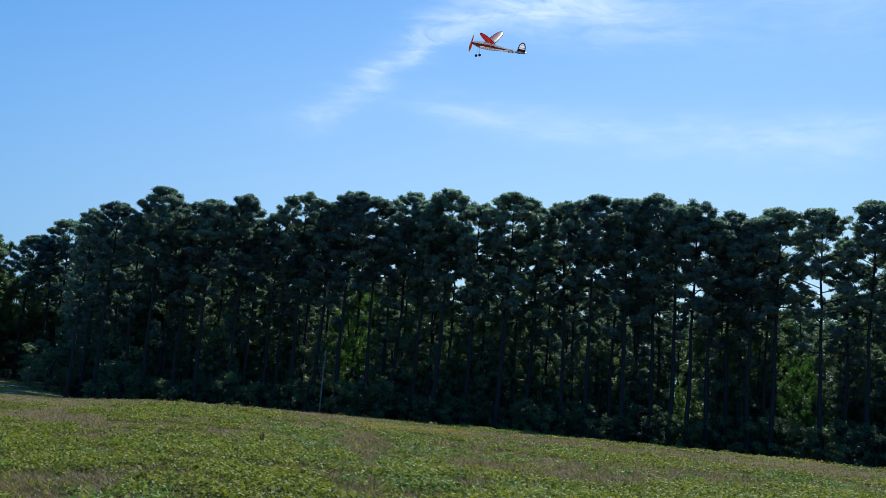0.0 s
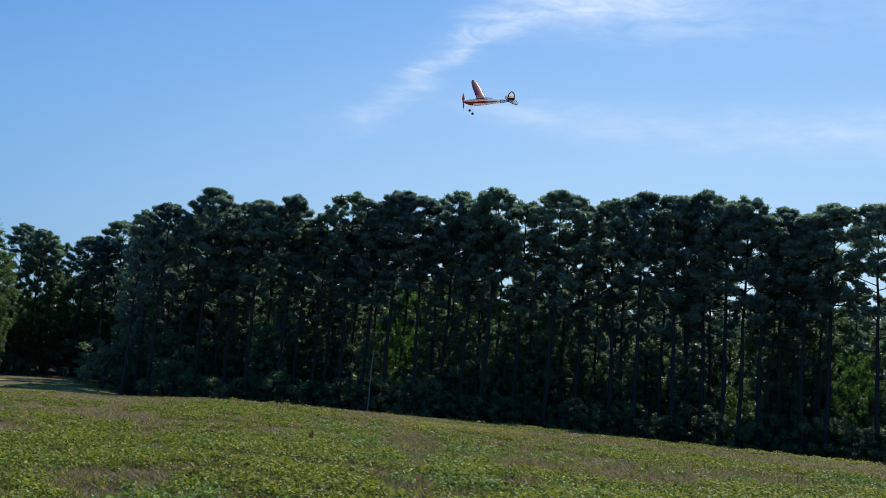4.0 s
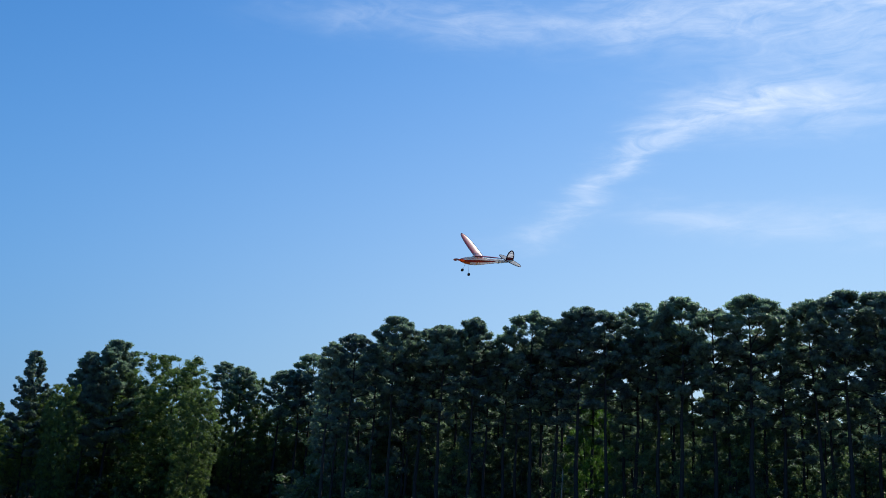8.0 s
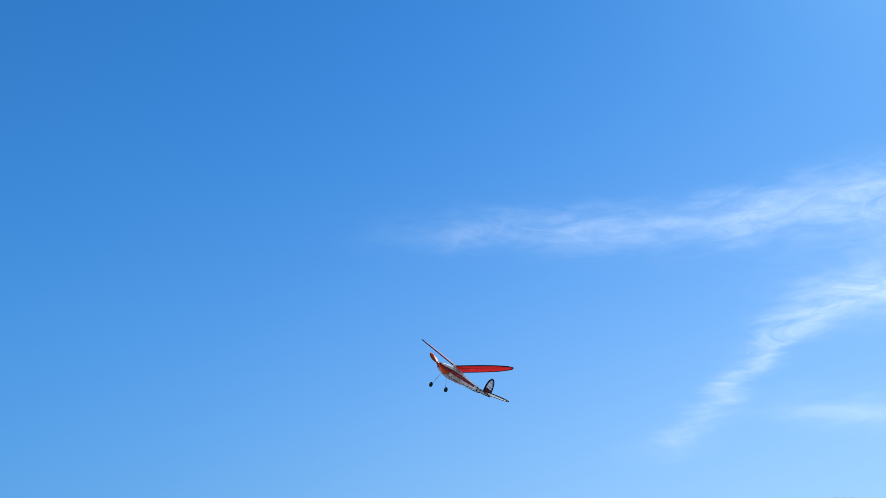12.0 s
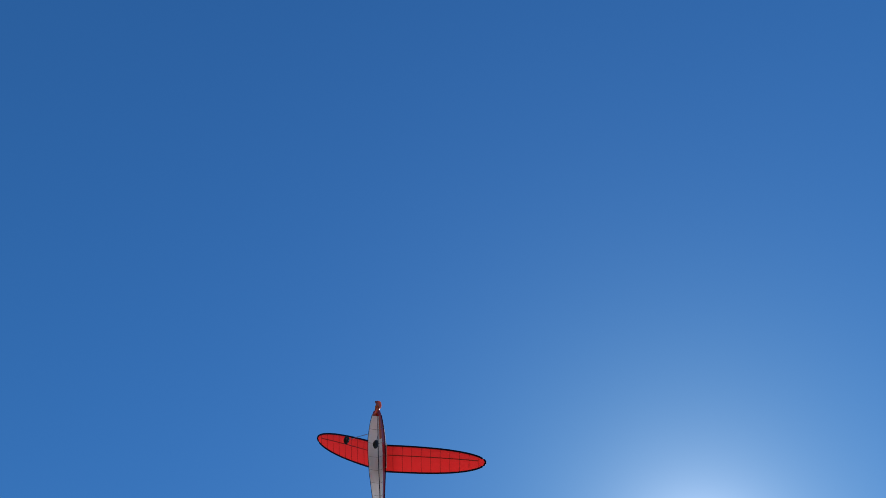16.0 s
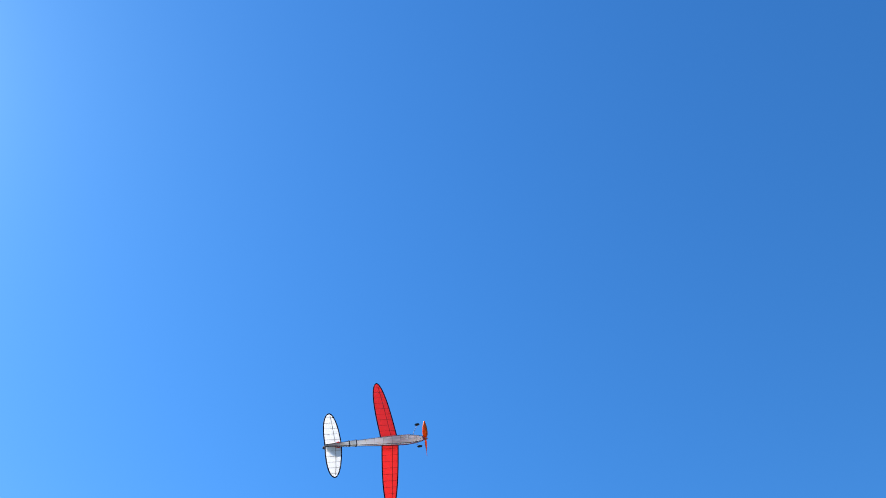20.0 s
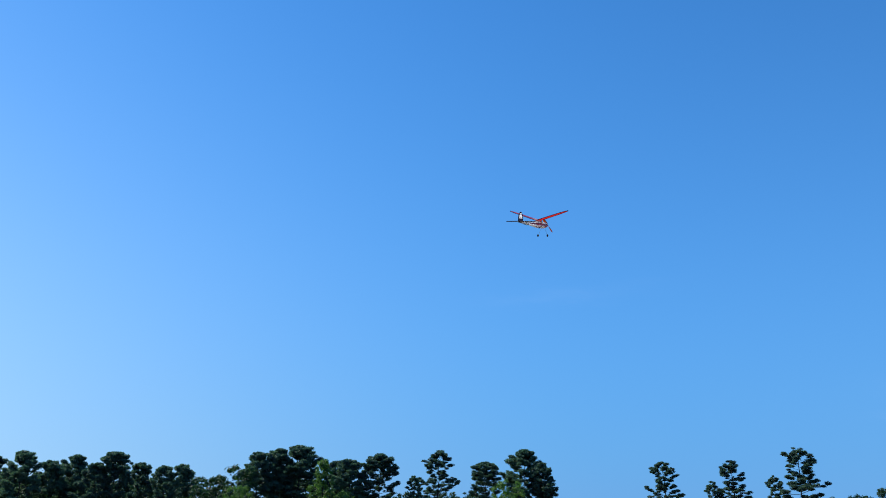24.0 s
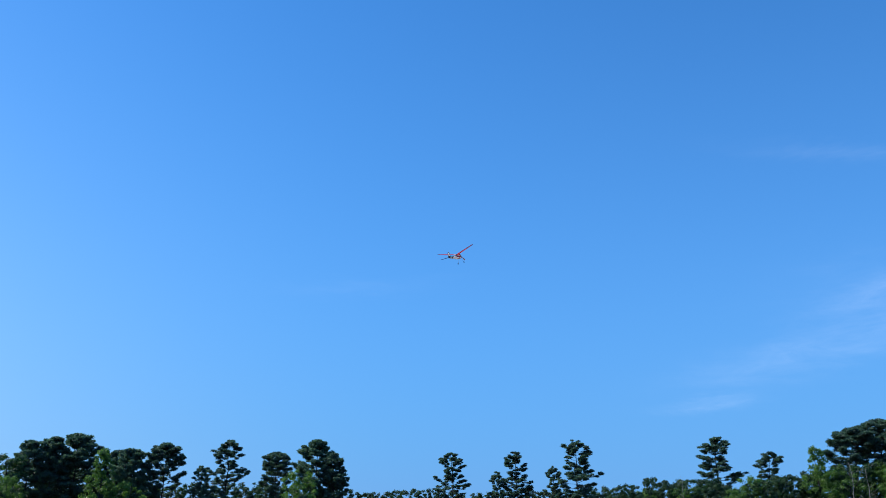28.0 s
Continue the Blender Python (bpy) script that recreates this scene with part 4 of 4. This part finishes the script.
def build_plane():
    e = new("model_airplane")
    tagged(e, "red and white tissue-covered model airplane flying with an orange propeller", "airplane")
    # fuselage: x, half width, top z, bottom z
    st = [(0.246, 0.014, -0.022, -0.050), (0.225, 0.020, -0.012, -0.060), (0.18, 0.027, 0.002, -0.074), (0.11, 0.034, 0.016, -0.085), (0.03, 0.035, 0.024, -0.086),
          (-0.07, 0.033, 0.022, -0.077), (-0.17, 0.028, 0.014, -0.061), (-0.28, 0.022, 0.008, -0.046), (-0.40, 0.018, 0.005, -0.034), (-0.50, 0.012, 0.004, -0.022), (-0.575, 0.006, 0.004, -0.012)]
    prof = [(0.0, 1.0), (0.62, 0.94), (1.0, 0.66), (1.0, 0.38), (1.0, 0.12), (0.72, 0.0), (0.0, -0.03)]

    def ring(x, w, t, b, grow=0.0):
        right = [(x, -(w + grow) * a, b + (t - b) * f + (grow if f > 0.5 else -grow)) for a, f in prof]
        left = [(p[0], -p[1], p[2]) for p in right[1:-1]][::-1]
        return right + left

    bm = bmesh.new()
    rings = [[bm.verts.new(p) for p in ring(*s)] for s in st]
    n = len(rings[0])
    for i, (r0, r1) in enumerate(zip(rings, rings[1:])):
        for k in range(n):
            f = bm.faces.new((r0[k], r0[(k + 1) % n], r1[(k + 1) % n], r1[k]))
            seg = k if k < 6 else n - 1 - k
            f.smooth = True
            f.material_index = 1 if i == 0 else 3 if seg >= 4 else 2 if (i < 3 and seg == 3) else 1 if (seg == 2 and i < 7) else 0
    bm.faces.new(rings[0][::-1]).material_index = 2
    bm.faces.new(rings[-1])
    bmesh.ops.recalc_face_normals(bm, faces=bm.faces)
    body = part("fuselage", bm, [M["white"], M["stripe"], M["nose"], M["silver"]], e, "white tissue fuselage with a red stripe and silver belly")
    for side in (-1, 1):
        for a, f in ((1.0, 0.66), (0.86, 0.06)):
            bm = bmesh.new()
            tube(bm, [(x, side * w * a * 1.01, b + (t - b) * f) for x, w, t, b in st[1:]], [0.0022] * (len(st) - 1), 5)
            smooth(part("longeron", bm, M["edge"], body))
    for x in (0.16, 0.09, 0.02, -0.05, -0.12, -0.19, -0.26, -0.33, -0.40, -0.47):
        for (xa, wa, ta, ba), (xb, wb, tb, bb) in zip(st, st[1:]):
            if xa >= x > xb:
                g = (xa - x) / (xa - xb)
                dims = (x, wa + (wb - wa) * g, ta + (tb - ta) * g, ba + (bb - ba) * g)
        bm = bmesh.new()
        p = ring(*dims, 0.0008)
        tube(bm, p[1:-1], [0.0009] * (len(p) - 2), 4)
        part("former", bm, M["balsa"], body)
    bm = bmesh.new()
    for x in (-0.335, -0.39):
        p = ring(x, 0.0215 - (0.335 + x) * -0.06, 0.0065, -0.0425 - (0.335 + x) * 0.14, 0.002)
        tube(bm, p[2:-1] + p[1:2], [0.0042] * (len(p) - 2), 5)
    part("band", bm, M["edge"], body, "dark bands round the tail boom")
    bm = bmesh.new()
    ends = [ring(x, 0.0215 - (0.335 + x) * -0.06, 0.0065, -0.0425 - (0.335 + x) * 0.14, 0.0012) for x in (-0.338, -0.387)]
    loops = [[bm.verts.new(p) for p in q] for q in ends]
    for k in range(len(loops[0])):
        j = (k + 1) % len(loops[0])
        bm.faces.new((loops[0][k], loops[0][j], loops[1][j], loops[1][k]))
    part("tail_panel", bm, M["white"], body, "white panel between dark bands")
    # wing pylon and halves
    bm = bmesh.new()
    box(bm, -0.075, 0.070, -0.020, 0.020, 0.010, 0.036)
    bmesh.ops.bevel(bm, geom=bm.edges[:], offset=0.008, segments=2, affect="EDGES")
    part("wing_saddle", bm, M["white"], e)
    for side in (1, -1):
        wing_half(side, 0.513, 0.148, 0.140, -0.014, 0.030, 0.013, e, "wing_panel", M["gloss"], M["red"], 10)
        wing_half(side, 0.242, -0.004, 0.132, -0.502, 0.004, 0.005, e, "stabilizer_half", M["white"], M["white"], 5, bulge=2.4, sweep=-0.018, rib_mat="balsa")
    # red glow and shading at the stabilizer root, put in as red plates
    for side in (1, -1):
        bm = bmesh.new()
        v = [bm.verts.new((x, side * y, z)) for z in (0.0008, 0.0028) for x, y in ((-0.438, 0.004), (-0.462, 0.026), (-0.535, 0.004))]
        for f in ((0, 1, 2), (5, 4, 3), (0, 3, 4, 1), (1, 4, 5, 2), (2, 5, 3, 0)):
            bm.faces.new([v[i] for i in f])
        bmesh.ops.recalc_face_normals(bm, faces=bm.faces)
        part("tail_fillet", bm, M["red"], e, "small red plate for the glow at the tail root")
        bm = bmesh.new()
        top = [[bm.verts.new((-0.014 + 0.063 - 0.14 * k / 8, side * y, 0.0315 + 0.289 * y + 0.013 * (4 * (k / 8) * (1 - k / 8)) ** 0.6)) for k in range(9)] for y in (0.0, 0.03, 0.062)]
        for p, q in zip(top, top[1:]):
            for k in range(8):
                bm.faces.new((p[k], p[k + 1], q[k + 1], q[k])).smooth = True
        part("centre_sheet", bm, M["white"], e, "white patch over the wing centre")
    # fin
    bm = bmesh.new()
    out = []
    for i in range(15):
        a = math.pi * i / 14
        out.append((-0.512 + 0.054 * math.cos(a) - 0.002 * math.sin(a), 0.004 + 0.132 * math.sin(a) ** 0.75))
    loops = [[bm.verts.new((x, y, z)) for x, z in out] for y in (-0.0022, 0.0022)]
    bm.faces.new(loops[0])
    bm.faces.new(loops[1][::-1])
    for k in range(15):
        j = (k + 1) % 15
        bm.faces.new((loops[0][k], loops[1][k], loops[1][j], loops[0][j]))
    fin = part("fin", bm, M["white"], e)
    bm = bmesh.new()
    tube(bm, [(x, 0, z) for x, z in out], [0.0080] * 15, 6)
    smooth(part("edging", bm, M["edge"], fin, "dark navy edging"))
    bm = bmesh.new()
    box(bm, -0.567, -0.464, -0.0042, 0.0042, 0.0, 0.044)
    part("fin_root", bm, M["maroon"], fin, "dark red fin root")
    for z in (0.062, 0.10):
        bm = bmesh.new()
        box(bm, -0.560, -0.466, -0.0034, 0.0034, z, z + 0.0026)
        part("rib", bm, M["balsa"], fin)
    # landing gear
    for side in (1, -1):
        bm = bmesh.new()
        tube(bm, [(0.132, side * 0.030, -0.083), (0.128, side * 0.058, -0.14), (0.124, side * 0.076, -0.196)], [0.0016] * 3, 6)
        part("gear_leg", bm, M["wire"], e)
        bm = bmesh.new()
        m = Matrix.Translation((0.124, side * 0.085, -0.196)) @ Matrix.Rotation(math.pi / 2, 4, "X")
        bmesh.ops.create_cone(bm, cap_ends=True, segments=24, radius1=0.021, radius2=0.021, depth=0.014, matrix=m)
        bmesh.ops.bevel(bm, geom=[x for x in bm.edges if abs(x.calc_face_angle(0) - math.pi / 2) < 0.3], offset=0.005, segments=3, affect="EDGES")
        wheel = part("wheel", bm, M["rubber"], e, "black wheel")
        bm = bmesh.new()
        bmesh.ops.create_cone(bm, cap_ends=True, segments=16, radius1=0.007, radius2=0.007, depth=0.017, matrix=m)
        part("wheel_hub", bm, M["rubber"], wheel)
    # propeller: it turns about its own x
    prop = new("propeller")
    prop.parent = e
    prop.matrix_basis = pose(0.262, 0, -0.036)
    for k in (0, 1):
        bm = bmesh.new()
        rows = []
        for i in range(9):
            s = i / 8
            w = 0.0195 * math.sin(math.pi * (0.10 + 0.86 * s ** 0.8)) ** 0.7 + 0.003
            tw = radians(62 - 42 * s)
            y = 0.010 + 0.128 * s
            row = []
            for f, h in ((-1, 0), (0, 0.0018), (1, 0), (0, -0.0018)):
                a = f * w
                row.append(bm.verts.new((a * math.sin(tw) + h * math.cos(tw), y, a * math.cos(tw) - h * math.sin(tw))))
            rows.append(row)
        for a, b in zip(rows, rows[1:]):
            for j in range(4):
                bm.faces.new((a[j], a[(j + 1) % 4], b[(j + 1) % 4], b[j])).smooth = True
        bm.faces.new(rows[0])
        bm.faces.new(rows[-1][::-1])
        bmesh.ops.recalc_face_normals(bm, faces=bm.faces)
        if k:
            bmesh.ops.rotate(bm, verts=bm.verts, cent=(0, 0, 0), matrix=Matrix.Rotation(math.pi, 3, "X"))
        part("blade", bm, M["blade"], prop, "orange plastic blade")
    bm = bmesh.new()
    tube(bm, [(-0.014, 0, 0), (0.006, 0, 0), (0.018, 0, 0)], [0.012, 0.011, 0.004], 14)
    smooth(part("hub", bm, M["nose"], prop))
    return e, prop


airplane, propeller = build_plane()


# ---- what moves ----
def motions():
    walk(airplane, [
        (0, pose(0.292, 12.691, 6.494, -23.8, -14.9, 166.6)),
        (0.5, pose(0.321, 13.136, 6.474, -27.7, -13.5, 173.0)),
        (1, pose(0.342, 13.473, 6.439, -29.6, -10.6, -176.9)),
        (1.5, pose(0.280, 13.295, 6.255, -38.8, -6.3, -169.9)),
        (2, pose(0.195, 13.492, 6.234, -41.4, -2.7, -169.2)),
        (2.5, pose(0.075, 13.562, 6.147, -43.5, 1.7, -170.1)),
        (4.5, pose(-0.718, 13.448, 5.638, -23.6, 9.6, -160.0)),
        (5, pose(-0.987, 13.181, 5.415, -16.7, 10.8, -157.5)),
        (5.5, pose(-1.272, 12.857, 5.191, -16.2, 10.4, -153.3)),
        (6, pose(-1.587, 12.738, 5.040, -15.8, 10.2, -150.6)),
        (6.5, pose(-1.915, 12.602, 4.915, -21.4, 9.1, -145.1)),
        (7, pose(-2.134, 11.909, 4.713, -28.5, 7.3, -138.7)),
        (7.5, pose(-2.367, 11.413, 4.583, -30.5, 6.7, -137.0)),
        (8, pose(-2.594, 10.898, 4.401, -29.6, 6.4, -134.3)),
        (8.5, pose(-2.798, 10.461, 4.220, -26.7, 6.8, -130.5)),
        (9, pose(-2.939, 9.884, 4.022, -26.7, 4.7, -127.6)),
        (9.5, pose(-3.075, 9.442, 3.921, -26.8, 3.3, -122.5)),
        (10, pose(-3.156, 9.013, 3.903, -21.4, -0.3, -116.2)),
        (10.5, pose(-3.164, 8.441, 3.958, -20.4, -2.7, -113.1)),
        (11, pose(-3.135, 7.892, 4.086, -21.5, -4.6, -107.9)),
        (11.5, pose(-3.032, 7.272, 4.195, -25.8, -3.3, -102.5)),
        (12, pose(-2.869, 6.554, 4.188, -24.9, -4.6, -98.8)),
        (12.3, pose(-2.746, 6.148, 4.200, -24.1, -5.8, -96.8)),
        (12.5, pose(-2.664, 5.916, 4.297, -23.3, -5.8, -96.1)),
        (14.5, pose(-1.758, 3.696, 4.882, -14.6, -10.3, -83.5)),
        (15, pose(-1.402, 3.267, 5.070, -16.4, -11.7, -82.5)),
        (15.5, pose(-0.936, 2.910, 5.309, -18.2, -12.0, -86.2)),
        (16, pose(-0.570, 2.646, 5.506, -23.8, -17.2, -88.6)),
        (16.5, pose(-0.259, 2.237, 5.765, -22.1, -20.7, -90.9)),
        (17, pose(0.082, 1.992, 6.175, -28.9, -21.4, -90.1)),
        (17.5, pose(0.623, 1.865, 6.433, -41.8, -24.4, -87.7)),
        (18, pose(1.346, 1.706, 6.674, -51.5, -26.2, -88.2)),
        (18.5, pose(2.331, 1.355, 6.736, -58.8, -28.3, -87.7)),
        (19, pose(3.363, 1.134, 6.764, -63.0, -27.8, -83.3)),
        (19.5, pose(4.480, 0.970, 6.810, -60.7, -24.3, -75.6)),
        (20, pose(5.138, 0.767, 6.628, -59.7, -21.0, -67.4)),
        (20.5, pose(5.784, 0.659, 6.493, -53.8, -18.9, -58.7)),
        (21, pose(6.625, 0.443, 6.694, -41.1, -15.3, -55.5)),
        (21.5, pose(7.480, 0.203, 7.004, -29.1, -12.6, -52.4)),
        (23.5, pose(12.879, -0.732, 6.625, 5.1, -5.5, -48.1)),
        (24, pose(12.796, -0.965, 6.313, 12.0, -14.7, -36.9)),
        (24.5, pose(13.558, -1.328, 6.374, 12.3, -17.1, -37.8)),
        (25, pose(14.789, -1.706, 6.699, 12.4, -22.5, -36.7)),
        (25.5, pose(15.180, -2.064, 6.807, 18.2, -26.7, -38.4)),
        (26, pose(16.092, -2.483, 7.107, 15.7, -26.4, -36.7)),
        (26.5, pose(16.899, -2.893, 7.380, 10.4, -27.0, -35.8)),
        (27, pose(18.053, -3.377, 7.701, 2.5, -25.2, -35.1)),
        (28, pose(21.479, -4.550, 8.544, -7.8, -20.2, -35.6)),
    ])
    # the propeller windmills; its angle at some moments, about two turns a second between them
    marks = [(0, 102), (0.5, 62), (1, 66), (1.5, 60), (2, 4), (5, 168), (6, 152), (7, 4), (8, 16), (9, 130), (10, 98), (11, 12), (12, 152), (12.5, 20), (14.5, 172), (15, 36), (15.5, 96), (16, 116), (16.5, 76), (17, 84), (18, 98), (19, 146), (20, 6), (21, 30), (24, 50), (25, 72), (26, 158), (27, 18), (28, 58)]
    rows = []
    turn = marks[0][1]
    for (t0, a0), (t1, a1) in zip(marks, marks[1:]):
        step = (a1 - turn) % 180 + 180 * round(max(0.0, (t1 - t0) * 2.4 - ((a1 - turn) % 180) / 180))
        k = max(2, math.ceil(step / 75))
        for i in range(k):
            rows.append((t0 + (t1 - t0) * i / k, pose(0.262, 0, -0.036, turn + step * i / k)))
        turn += step
    rows.append((marks[-1][0], pose(0.262, 0, -0.036, turn)))
    walk(propeller, rows)


motions()
